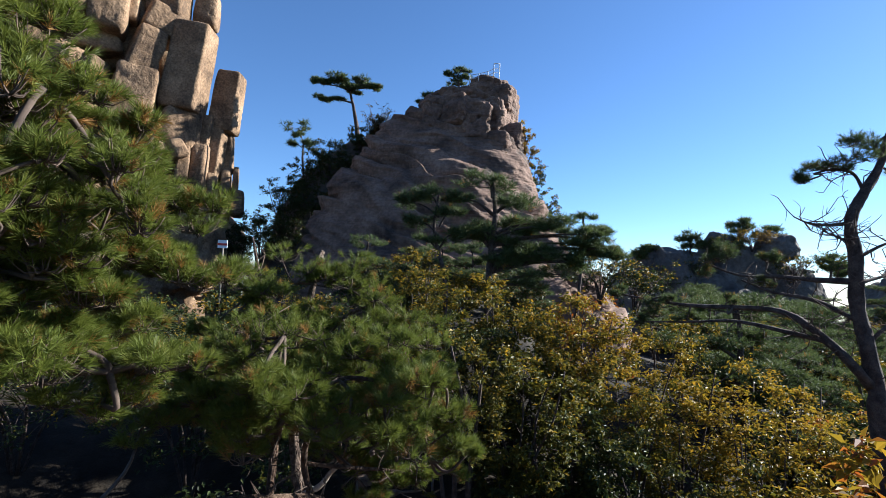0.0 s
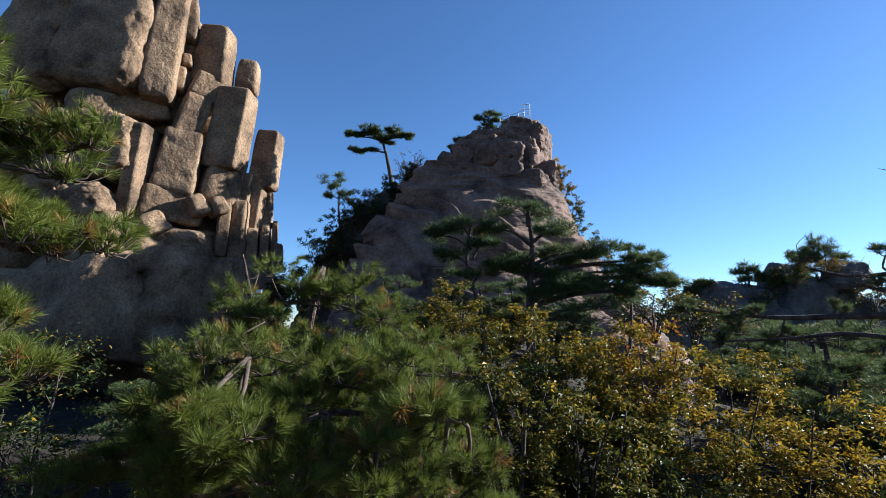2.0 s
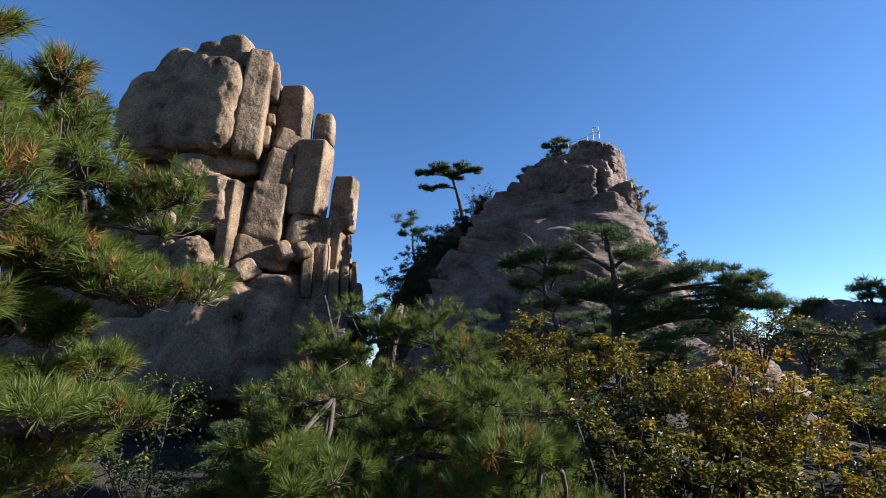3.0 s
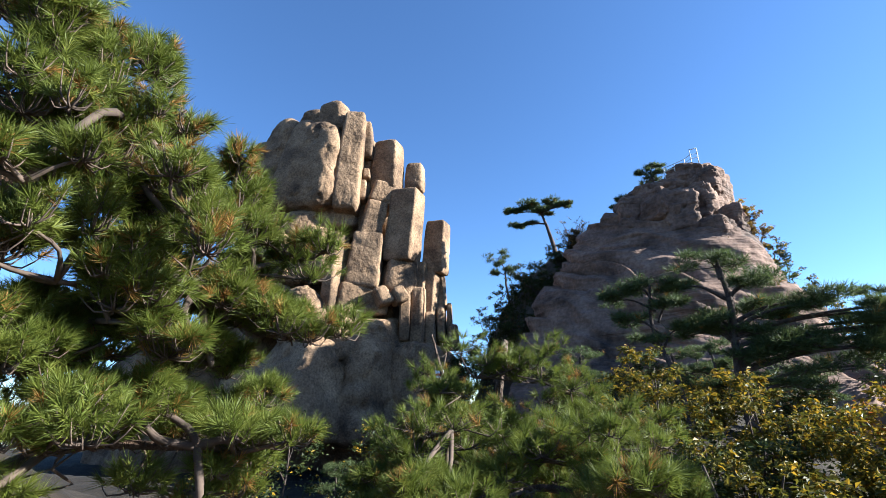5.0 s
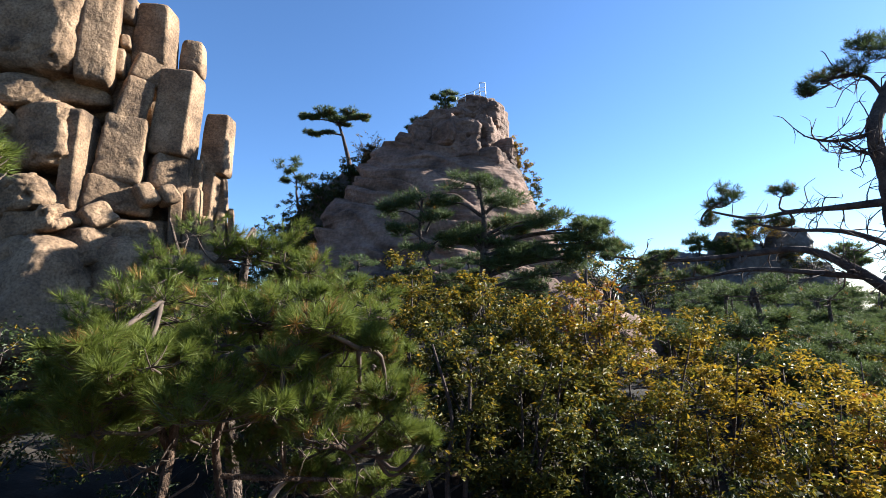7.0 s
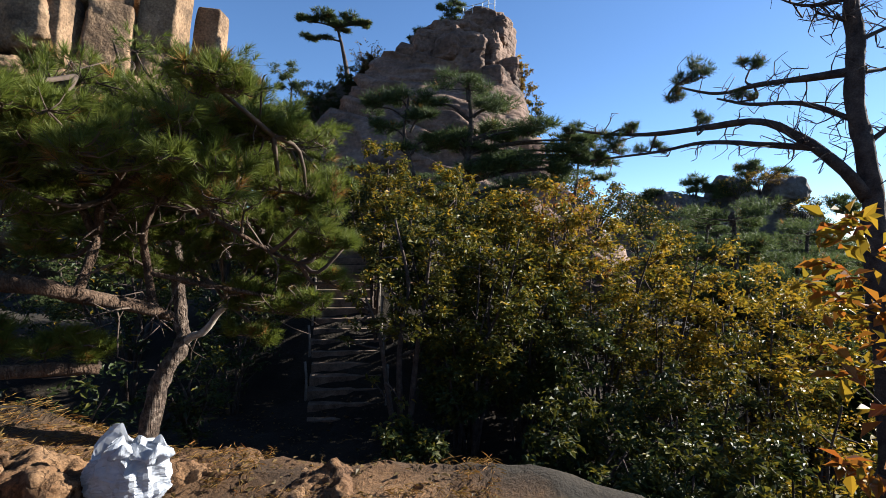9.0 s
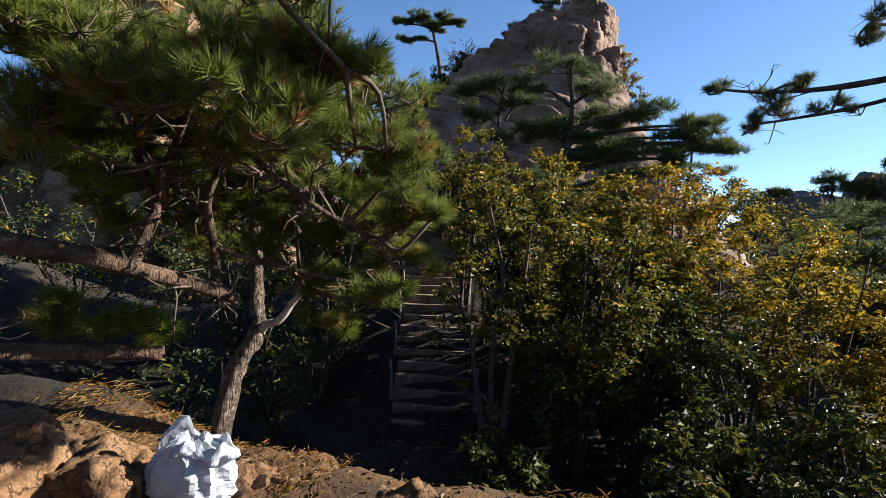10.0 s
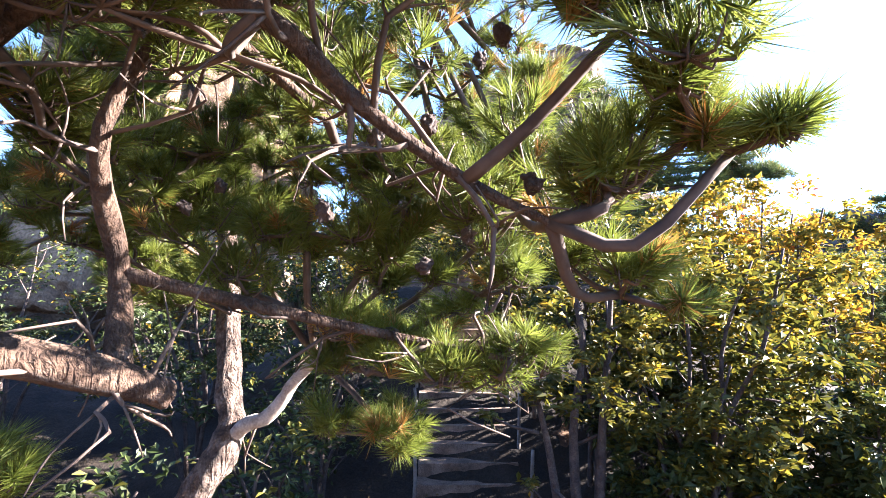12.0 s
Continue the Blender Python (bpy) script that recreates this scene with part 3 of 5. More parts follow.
block(-4.95, 1.13, -5.34, 4.52, 4.31, 0.2, 2.40, -36, 3.0, 0.12, 0.2, 0.2, "rock_block")
block(-5.25, 4.62, -5.54, 8.72, 4.47, 0.6, 2.40, -36, 3.0, 0.12, 0.2, 0.2, "rock_block")
block(2.36, -0.35, 2.18, 1.7, 4.40, -1.2, 4.83, -30, 4, 0.07, 0.1, 0.1, "rock_block")
block(-0.26, -1.55, -0.72, 1.0, 4.4, -1.6, 3.2, -40, 3.4, 0.08, 0.2, 0.12, "rock_block")
block(-3.10, -6.49, -2.09, 0.3, 6.4, -2.9, 4.5, -46, 3.2, 0.05, 0.28, 0.06, "rock_base")
block(-5.87, -7.12, -5.68, -1.38, 4.84, -1.0, 2.40, -30, 3.2, 0.07, 0.2, 0.1, "rock_base")
block(0.95, -7.07, 1.54, 0.5, 6.4, -2.4, 5.5, -44, 3.6, 0.06, 0.2, 0.08, "rock_base")
block(4.79, -6.23, 4.68, -0.4, 4.4, -2.4, 4.2, -42, 4, 0.06, 0.1, 0.1, "rock_base")
block(-1.5, -14.0, -1.0, 0.6, 22.5, 3.2, 9.0, -28, 7, 0.02, 0.05, 0.06, "rock_base")
block(-13.0, -14.0, -12.4, 1.5, 9.0, 5.0, 9.0, -34, 4, 0.04, 0.1, 0.1, "rock_base")
block(1.2, 9.0, 1.5, 18.6, 2.6, 1.7, 3.0, -20, 4, 0.05, 0.1, 0.08, "rock_core")
block(-1.6, 0.0, -1.2, 18.6, 5.6, 3.4, 5.0, -30, 4, 0.05, 0.2, 0.08, "rock_core")
block(2.4, 0.0, 2.8, 11.6, 5.0, 2.6, 4.0, -28, 4, 0.05, 0.2, 0.08, "rock_core")
block(-6.4, -2.0, -5.6, 14.6, 5.4, 4.6, 6.0, -40, 3.4, 0.06, 0.2, 0.08, "rock_core")
block(6.6, -1.0, 6.9, 5.0, 2.8, 1.8, 2.6, -10, 4, 0.05, 0.2, 0.08, "rock_core")


# ---- granite dome and summit ----
def loft(levels, squash, n_around=220, n_up=150, amp=0.5, strata=0.35, seed=0.0):
    """A rock mass from levels (x, y, z, half width) with an oval section, weathered along tilted beds."""
    lv = np.array(levels, float)
    lv = lv[np.argsort(lv[:, 2])]
    zs = np.linspace(lv[0, 2], lv[-1, 2], n_up)
    cx, cy, hw = (np.interp(zs, lv[:, 2], lv[:, k]) for k in (0, 1, 3))
    k = np.ones(9) / 9

    def soft(a):
        return np.convolve(np.pad(a, 4, mode="edge"), k, "valid")
    cx, cy, hw = soft(cx), soft(cy), soft(hw)
    hw[-1] = 0.05
    a = np.linspace(0, 2 * np.pi, n_around, endpoint=False)
    ca, sa = np.cos(a), np.sin(a)
    rr = (np.abs(ca) ** 2.6 + np.abs(sa) ** 2.6) ** (-1 / 2.6)
    X = cx[:, None] + hw[:, None] * (rr * ca)[None]
    Yd = cy[:, None] + hw[:, None] * squash * (1 + (rr * sa)[None])
    Z = np.repeat(zs[:, None], n_around, 1)
    p = np.stack([X, Yd, Z], -1).reshape(-1, 3)
    out = np.stack([np.repeat(ca[None], n_up, 0), np.repeat(sa[None], n_up, 0), np.full((n_up, n_around), 0.25)], -1).reshape(-1, 3)
    bed = p[:, 2] * 0.95 + p[:, 0] * 0.42 - p[:, 1] * 0.1 + 0.9 * fbm(p * 0.22 + seed, 3)
    ph = bed / 1.7 + 0.35 * vnoise(np.stack([0 * bed, 0 * bed, bed * 0.9], 1) + seed)
    saw = (ph - np.floor(ph))
    step = np.where(saw < 0.88, (saw / 0.88) ** 0.6, (1 - saw) / 0.12) - 0.6
    gate = np.clip(0.65 + 1.2 * fbm(p * 0.3 + 9 + seed, 3), 0, 1.4)
    fade = np.minimum(1, np.repeat(hw / 2.0, n_around))
    lay = np.stack([p[:, 0] * 0.22, p[:, 1] * 0.22, bed * 1.5], 1)
    disp = (amp * 0.5 * fbm(p * 0.2 + seed, 5, 0.5) + 0.22 * fbm(lay + seed, 4, 0.5) + strata * step * gate + 0.07 * np.abs(fbm(p * 1.1 + seed, 4, 0.6))) * fade
    p = p + out * disp[:, None]
    idx = np.arange(n_up * n_around).reshape(n_up, n_around)
    nx = np.roll(idx, -1, 1)
    quad = np.stack([idx[:-1].ravel(), nx[:-1].ravel(), nx[1:].ravel(), idx[1:].ravel()], 1)
    g = Geo()
    g.add(p, quad)
    return g


dome = thing("rock_dome", (-0.2, 30, 3.45), "bare pinkish-grey granite dome with bedded ledges rising to a summit", "rock")
DOME = [(0.75, 25.0, -2.0, 11.75), (0.2, 26.0, 2.2, 10.4), (-0.35, 27.0, 4.1, 9.45), (-0.85, 28.4, 6.25, 8.45), (-0.65, 30.4, 9.1, 7.35), (-0.35, 32.0, 11.0, 6.65), (0.0, 33.6, 13.1, 6.0), (0.45, 34.8, 14.7, 5.05), (1.1, 36.0, 16.4, 3.6), (1.6, 36.6, 17.6, 2.8), (2.0, 36.9, 18.3, 1.9), (2.4, 37.0, 18.6, 0.6)]
g = loft(DOME, 0.5, 380, 320, 0.9, 0.85)
g.v[0] -= np.array([0, 30, 4])
part("rock_body", g, M_DOME, dome)
for p0, p1, w, d, t, sd in (((3.0, 37.2, 17.3), (3.1, 37.2, 19.0), 3.0, 1.8, -8, 51), ((4.5, 37.2, 14.6), (4.6, 37.2, 18.3), 1.5, 2.6, -26, 52), ((2.6, 37.2, 16.2), (2.6, 37.0, 17.7), 4.6, 2.4, 6, 53), ((0.9, 37.4, 15.8), (0.8, 37.4, 17.9), 3.4, 3.0, 10, 54), ((4.0, 36.6, 16.2), (4.1, 36.7, 18.2), 2.0, 1.8, -30, 61), ((1.6, 36.4, 15.2), (1.8, 36.6, 16.6), 3.2, 2.0, -6, 62),
                            ((3.4, 35.9, 12.9), (3.6, 36.3, 17.0), 2.3, 2.4, -34, 55), ((4.7, 36.2, 10.0), (5.0, 36.6, 15.2), 2.2, 2.6, -20, 56), ((2.0, 35.0, 13.0), (2.3, 35.8, 16.4), 2.2, 2.2, -12, 57), ((-1.2, 36.0, 14.2), (-1.0, 36.4, 17.0), 2.2, 2.4, 20, 58),
                            ((3.3, 34.4, 10.6), (3.6, 34.9, 13.8), 2.4, 2.0, -24, 59), ((0.6, 35.2, 14.4), (0.8, 35.9, 17.0), 2.0, 2.0, -30, 60)):
    g = Geo()
    boulder(g, p0, p1, w, d, t, 9.0, 0.075, 1.1, 26, 0.05, sd, 0.18)
    g.v[0] -= np.array([0, 30, 4])
    part("rock_block", g, M_DOME, dome)
shoulder = thing("rock_shoulder", (-9, 40, 2.55), "shaded rock shoulder overgrown with bushes", "rock")
g = loft([(-8.5, 37.2, -3.0, 9.0), (-8.9, 37.6, 3.0, 7.6), (-9.2, 37.8, 7.1, 5.2), (-8.7, 38.0, 10.0, 4.1), (-7.4, 38.0, 12.6, 3.2), (-6.4, 38.0, 13.8, 2.2), (-6.2, 38.0, 14.0, 0.5)], 0.5, 120, 80, 0.6, 0.2, 4.0)
g.v[0] -= np.array([-9, 40, 3])
part("rock_body", g, M_FAR, shoulder)

# ---- summit railing ----
rail = thing("summit_railing", (1.8, 37.5, 19.0), "pale metal safety railing on the summit", "railing")
RAILS = [(1.6, 38.2, 19.15), (2.3, 38.2, 19.3), (3.0, 38.2, 19.5), (3.45, 38.2, 19.75), (3.9, 38.2, 19.75)]
for j, p in enumerate(RAILS):
    g = Geo()
    tube(g, rel([(p[0], p[1], p[2] - 0.5), (p[0], p[1], p[2] + (1.15 if j > 2 else 0.75))], rail.location), 0.035, 0.035, 6, 0, 1)
    part("post", g, M_METAL, rail)
for hgt in (0.72, 0.4):
    g = Geo()
    tube(g, rel([(p[0], p[1], p[2] + hgt) for p in RAILS], rail.location), 0.025, 0.025, 6, 0, 1)
    part("rail", g, M_METAL, rail)
g = Geo()
tube(g, rel([(3.45, 38.2, 20.88), (3.9, 38.2, 20.88)], rail.location), 0.035, 0.035, 6, 0, 1)
part("rail", g, M_METAL, rail)

rail.location = (1.55, 35.9, 17.75)

# ---- far outcrop across the valley ----
far_rock = thing("far_outcrop", (27.25, 50, 1.75), "distant dark granite outcrop in shade above a wooded slope", "rock")
for p0, p1, w, d, t, sd in (((22.5, 49.5, -3), (22.9, 50, 7.2), 5.4, 6, 10, 61), ((26.2, 50, -4), (26.4, 51, 6.6), 6.0, 6, -10, 62), ((30.6, 51, -4), (31.0, 52, 8.7), 6.4, 6, 20, 63), ((34.2, 51, -4), (34.0, 52, 7.8), 5.6, 6, 5, 64), ((37.6, 49, -5), (37.2, 50, 5.2), 5.0, 6, -20, 65), ((19.8, 49, -4), (19.9, 50, 4.4), 4.2, 5, 0, 66), ((34.8, 49.4, 6.2), (34.9, 49.6, 8.8), 3.8, 3, 0, 67), ((28.5, 48, -5), (28.8, 49, 3.5), 8.0, 6, 0, 68), ((57, 60, -6), (57.5, 60, 6.4), 7.0, 8, 0, 69)):
    g = Geo()
    boulder(g, p0, p1, w, d, t, 3.4, 0.12, 0.3, 18, 0.18, sd, 0.16)
    g.v[0] -= np.array([28, 50, 2])
    part("rock_block", g, M_FAR, far_rock)

# ---- ledge where the bag lies ----
for nm, p0, p1, w, d, t, sd in (("ledge_rock", (-0.75, 4.95, -1.2), (-0.72, 4.95, -0.2), 1.0, 0.75, 12, 71), ("ledge_rock", (0.15, 4.7, -1.2), (0.15, 4.7, -0.24), 1.1, 0.6, -8, 72), ("ledge_rock", (-1.75, 4.3, -0.9), (-1.78, 4.3, 0.0), 1.0, 0.7, 20, 73), ("ledge_rock", (-2.3, 3.9, -0.6), (-2.35, 3.9, 0.2), 1.1, 0.9, -10, 74), ("ledge_rock", (0.95, 4.5, -1.2), (0.95, 4.5, -0.27), 0.7, 0.6, 22, 75)):
    g = Geo()
    boulder(g, p0, (p1[0], p1[1], p1[2] - 0.07), w, d, t, 4.2, 0.075, 3.2, 34, 0.16, sd, 0.14)
    b = np.array([p0[0], p0[1], ground_z(p0[0], p0[1])])
    g.v[0] -= b
    ob = part(nm, g, M_LEDGE)
    ob.location = b
    tagged(ob, "sunlit orange-brown ledge rock littered with dry needles", "rock", "ledge rocks")

# ---- stairs going up the gully ----
stairs = thing("stairway", (-0.76, 9.76, -0.35), "narrow stone steps climbing the shaded gully", "stairs")
rs = random.Random(4)
for i in range(-7, 15):
    bm = bmesh.new()
    bmesh.ops.create_cube(bm, size=1)
    bmesh.ops.scale(bm, vec=(1.22 + rs.uniform(-0.06, 0.06), 0.27, 0.15), verts=bm.verts)
    bmesh.ops.subdivide_edges(bm, edges=bm.edges, cuts=2, use_grid_fill=True)
    for v in bm.verts:
        v.co += Vector((rs.uniform(-1, 1), rs.uniform(-1, 1), rs.uniform(-1, 1))) * 0.005
    bmesh.ops.rotate(bm, cent=(0, 0, 0), matrix=Euler((0, radians(rs.uniform(-0.3, 0.3)), radians(13 + rs.uniform(-0.5, 0.5)))).to_matrix(), verts=bm.verts)
    me = bpy.data.meshes.new("step")
    bm.to_mesh(me)
    bm.free()
    me.materials.append(M_STEP)
    ob = new("step", me)
    ob.parent = stairs
    ob.location = (-0.052 * i, 0.222 * i + 0.12, 0.157 * i - 0.08)
for k, (i, side) in enumerate(((-5, -1), (-2, -1), (1, -1), (4, -1), (-5, 1), (-2, 1), (1, 1), (4, 1), (7, 1))):
    g = Geo()
    x, y, z = -0.052 * i + side * 0.66, 0.222 * i + 0.1, 0.157 * i
    tube(g, [(x, y, z - 0.3), (x + 0.01, y, z + 0.3), (x + 0.02 * side, y + 0.01, z + 0.62)], 0.024, 0.02, 7, 0.1, 3, k)
    part("post", g, M_POST, stairs)
bank = thing("stair_bank", (0.15, 9.4, -1.0), "lit sandy rock bank beside the steps", "rock")
for p0, p1, w, d, sd in (((0.75, 10.4, -1.8), (0.65, 10.7, -0.1), 1.2, 2.2, 82), ((0.4, 11.6, -1.0), (0.2, 11.9, 0.6), 1.1, 2.0, 83)):
    g = Geo()
    boulder(g, rel([p0], bank.location)[0], rel([p1], bank.location)[0], w, d, 0, 2.6, 0.16, 2.0, 14, 0.25, sd, 0.1)
    part("rock_block", g, M_LEDGE, bank)

# ---- white plastic bag ----
bag = thing("plastic_bag", (-1.1, 4.45, -0.42), "crumpled white translucent plastic sack lying on the sunny ledge", "bag")
n = 60
th = np.linspace(0, 2 * np.pi, n, endpoint=False)
rows_z = np.linspace(0, 1, 44)
V = []
for s in rows_z:
    prof = np.interp(s, [0, 0.05, 0.3, 0.62, 0.85, 0.95, 1.0], [0.03, 0.19, 0.265, 0.27, 0.235, 0.17, 0.08])
    rim = 0.46 + 0.13 * np.exp(-((th - 2.7) / 0.45) ** 2) + 0.05 * np.exp(-((th - 4.6) / 0.3) ** 2) - 0.05 * np.exp(-((th - 0.4) / 0.5) ** 2)
    q = np.stack([np.cos(th) * 1.4, np.sin(th) * 1.4, np.full(n, s * 1.6)], 1)
    fold = np.abs(fbm(q * 1.1 + 3, 2, 0.5))
    crease = 1 + 0.32 * (0.3 - fold) + 0.09 * (0.3 - np.abs(fbm(q * 3.0 + 8, 3)))
    V.append(np.stack([np.cos(th) * prof * crease, np.sin(th) * prof * 0.8 * crease, s * rim + 0.05 * fbm(q * 1.5, 2) * s], 1) + np.random.default_rng(int(s * 100)).normal(0, 0.0025, (n, 3)))
idx = np.arange(n * len(rows_z)).reshape(len(rows_z), n)
nx = np.roll(idx, -1, 1)
g = Geo()
g.add(np.vstack(V), np.stack([idx[:-1].ravel(), nx[:-1].ravel(), nx[1:].ravel(), idx[1:].ravel()], 1))
part("sack", g, M_BAG, bag, smooth=False)
for (cx, cy, cz, r, hh, sd) in ((0.19, -0.02, 0.33, 0.11, 0.12, 3), (0.03, -0.06, 0.38, 0.10, 0.10, 5)):
    V = []
    for s in np.linspace(0, 1, 12):
        q = np.stack([np.cos(th) * 1.5, np.sin(th) * 1.5, np.full(n, s * 2)], 1) + sd
        rr = r * (0.6 + 0.5 * math.sin(s * 2.6)) * (1 + 0.35 * fbm(q * 1.1, 2))
        V.append(np.stack([cx + np.cos(th) * rr, cy + np.sin(th) * rr, cz + s * hh * (1 + 0.3 * np.sin(th * 3 + sd))], 1))
    idx = np.arange(n * 12).reshape(12, n)
    nx = np.roll(idx, -1, 1)
    g = Geo()
    g.add(np.vstack(V), np.stack([idx[:-1].ravel(), nx[:-1].ravel(), nx[1:].ravel(), idx[1:].ravel()], 1))
    part("knotted_flap", g, M_BAG, bag, smooth=False)

# ---- litter on the ledge ----
rl = np.random.default_rng(31)
for nm, cnt, sz, asp, mt, lab in (("needle_litter", 17000, 0.085, 0.05, M_NEEDLE_DRY, "fallen orange pine needles strewn over the ledge"), ("leaf_litter", 2600, 0.06, 0.55, M_LEAF_BROWN, "fallen brown leaves on the ground and path")):
    x = rl.uniform(-2.8, 1.6, cnt)
    y = rl.uniform(2.4, 8.8, cnt)
    if nm == "needle_litter":
        y = 2.6 + (y - 2.4) * 0.45
        keep = fbm(np.stack([x * 1.4, y * 1.4, x * 0], 1), 3) > -0.3
        x, y = x[keep], y[keep]
    O = np.stack([x, y, ground_full(x, y) + rl.uniform(0.004, 0.02, len(x))], 1)
    D = unit(np.stack([rl.normal(0, 1, len(x)), rl.normal(0, 1, len(x)), rl.normal(0, 0.12, len(x))], 1))
    g = Geo()
    leaves(g, rl, O, D, sz, asp)
    tagged(part(nm, g, mt, smooth=False), lab, "litter", kind="stuff")

# ---- near pines ----
def fill_pads(seed, n, centre, radii, pad_r, share, keep):
    rng = random.Random(seed)
    out = []
    while len(out) < n:
        d = Vector((rng.gauss(0, 1), rng.gauss(0, 1), rng.gauss(0, 1))).normalized() * rng.uniform(0.2, 1.0) ** 0.6
        p = (centre[0] + d.x * radii[0], centre[1] + d.y * radii[1], centre[2] + d.z * radii[2])
        if keep(p):
            q = rng.uniform(0.8, 1.25)
            out.append((p, (pad_r[0] * q, pad_r[1] * q, pad_r[2] * q), share))
    return out


pine("gnarled_pine", (-2.5, 2.8, 0.2),
     [(-2.5, 2.8, -0.1), (-2.45, 2.85, 0.6), (-2.42, 2.85, 1.2), (-2.45, 2.9, 1.5), (-2.5, 2.95, 1.75)], (0.14, 0.08),
     [([(-2.42, 2.85, 1.35), (-1.8, 3.05, 1.38), (-1.13, 3.58, 1.26), (-0.93, 3.9, 1.15), (-0.757, 4.13, 1.056), (-0.69, 4.26, 0.99)], 0.056, 0.034),
      ([(-2.45, 2.85, 0.75), (-1.9, 3.4, 0.74), (-1.36, 4.0, 0.68), (-1.15, 4.22, 0.63)], 0.06, 0.036),
      ([(-0.98, 3.82, 1.18), (-1.02, 4.02, 1.5), (-0.95, 4.0, 1.75), (-0.68, 4.1, 1.95), (-0.52, 4.3, 1.82), (-0.37, 4.4, 1.69)], 0.034, 0.014),
      ([(-0.77, 4.2, 1.05), (-0.86, 4.27, 1.3), (-0.78, 4.12, 1.6), (-0.6, 4.2, 2.0), (-0.5, 4.2, 2.4)], 0.03, 0.012),
      ([(-0.86, 4.27, 1.28), (-0.5, 4.5, 1.17), (-0.15, 4.7, 1.08), (0.1, 4.62, 1.05)], 0.022, 0.008),
      ([(-0.68, 4.1, 1.95), (-0.26, 3.9, 1.68), (-0.15, 4.0, 1.58), (0.04, 4.1, 1.45), (0.2, 4.2, 1.38)], 0.022, 0.008),
      ([(-1.02, 4.02, 1.5), (-1.2, 4.0, 1.9), (-1.2, 3.8, 2.3), (-0.9, 3.7, 2.4)], 0.026, 0.01),
      ([(-0.95, 4.0, 1.75), (-0.5, 3.75, 2.1), (-0.1, 3.7, 2.1), (0.2, 3.7, 2.1)], 0.02, 0.008)],
     [((-0.34, 3.41, 1.99), (0.5, 0.38, 0.17), 1.1), ((0.02, 3.5, 1.86), (0.4, 0.34, 0.15)), ((0.16, 3.72, 2.14), (0.22, 0.2, 0.09), 0.7), ((-0.15, 3.7, 2.17), (0.3, 0.25, 0.1), 0.8), ((-0.78, 3.49, 2.14), (0.5, 0.4, 0.2), 1.1), ((-0.06, 3.89, 2.14), (0.5, 0.42, 0.2)),
      ((-0.54, 3.97, 2.34), (0.5, 0.42, 0.2)), ((-1.1, 3.89, 2.38), (0.5, 0.42, 0.22)), ((0.14, 3.99, 1.92), (0.28, 0.28, 0.16), 0.8), ((0.12, 4.6, 1.6), (0.28, 0.3, 0.22), 0.7),
      ((0.02, 4.7, 1.12), (0.26, 0.28, 0.16), 0.6), ((-0.35, 4.7, 1.05), (0.28, 0.22, 0.12), 0.45), ((0.3, 4.2, 1.55), (0.22, 0.25, 0.16), 0.55), ((-0.3, 4.6, 1.85), (0.4, 0.35, 0.25), 0.7),
      ((-1.4, 4.1, 0.82), (0.34, 0.22, 0.09), 1.0), ((-1.68, 4.05, 0.86), (0.34, 0.22, 0.1), 1.0), ((-1.25, 4.25, 0.76), (0.2, 0.16, 0.07), 0.7), ((-1.02, 3.47, 1.88), (0.4, 0.35, 0.2), 0.7), ((0.3, 4.0, 1.75), (0.22, 0.2, 0.14), 0.5), ((-0.8, 4.75, 1.35), (0.4, 0.3, 0.2), 0.5), ((-1.9, 3.7, 1.75), (0.4, 0.3, 0.2), 0.7), ((-1.32, 4.0, 1.62), (0.3, 0.22, 0.13), 0.7), ((-1.1, 4.25, 1.72), (0.3, 0.22, 0.13), 0.7), ((-1.05, 3.75, 1.7), (0.24, 0.2, 0.1), 0.6), ((-1.5, 4.3, 1.45), (0.26, 0.2, 0.1), 0.5),
      ((-0.42, 4.05, 1.82), (0.4, 0.3, 0.2), 0.6), ((-1.3, 4.6, 1.7), (0.4, 0.3, 0.2), 0.5), ((0.42, 4.1, 1.55), (0.16, 0.16, 0.07), 0.35), ((0.5, 4.12, 1.52), (0.1, 0.12, 0.05), 0.3), ((0.3, 4.0, 1.8), (0.18, 0.18, 0.08), 0.35), ((0.35, 4.35, 1.3), (0.2, 0.2, 0.1), 0.4)] + fill_pads(13, 12, (-1.2, 4.1, 1.98), (0.75, 0.35, 0.4), (0.28, 0.24, 0.11), 0.6, lambda p: p[2] > 1.75) + fill_pads(3, 16, (-0.42, 3.62, 2.02), (1.1, 0.8, 0.35), (0.3, 0.26, 0.1), 0.6, lambda p: p[2] > 1.9 and p[0] < 0.2),
     "gnarled red pine with cut limbs and spreading needle pads", 120, 0.08, 0.0036, 52, 0.6, seed=11, twig_each=80, split=9, side=9)
rc = random.Random(17)
gnarled = bpy.data.objects["gnarled_pine"]
for j in range(14):
    c = Vector((rc.uniform(-0.9, 0.25), rc.uniform(4.0, 4.6), rc.uniform(1.25, 1.95)))
    g = Geo()
    ln = Vector((rc.uniform(-0.5, 0.5), rc.uniform(-0.5, 0.5), -1)).normalized() * 0.045
    boulder(g, tuple(c - gnarled.location), tuple(c + ln - gnarled.location), 0.034, 0.034, 0, 2.2, 0.22, 90.0, 10, -0.1, j, 0.2)
    part("pine_cone", g, M_BARK_DARK, gnarled, "small dark open pine cone")
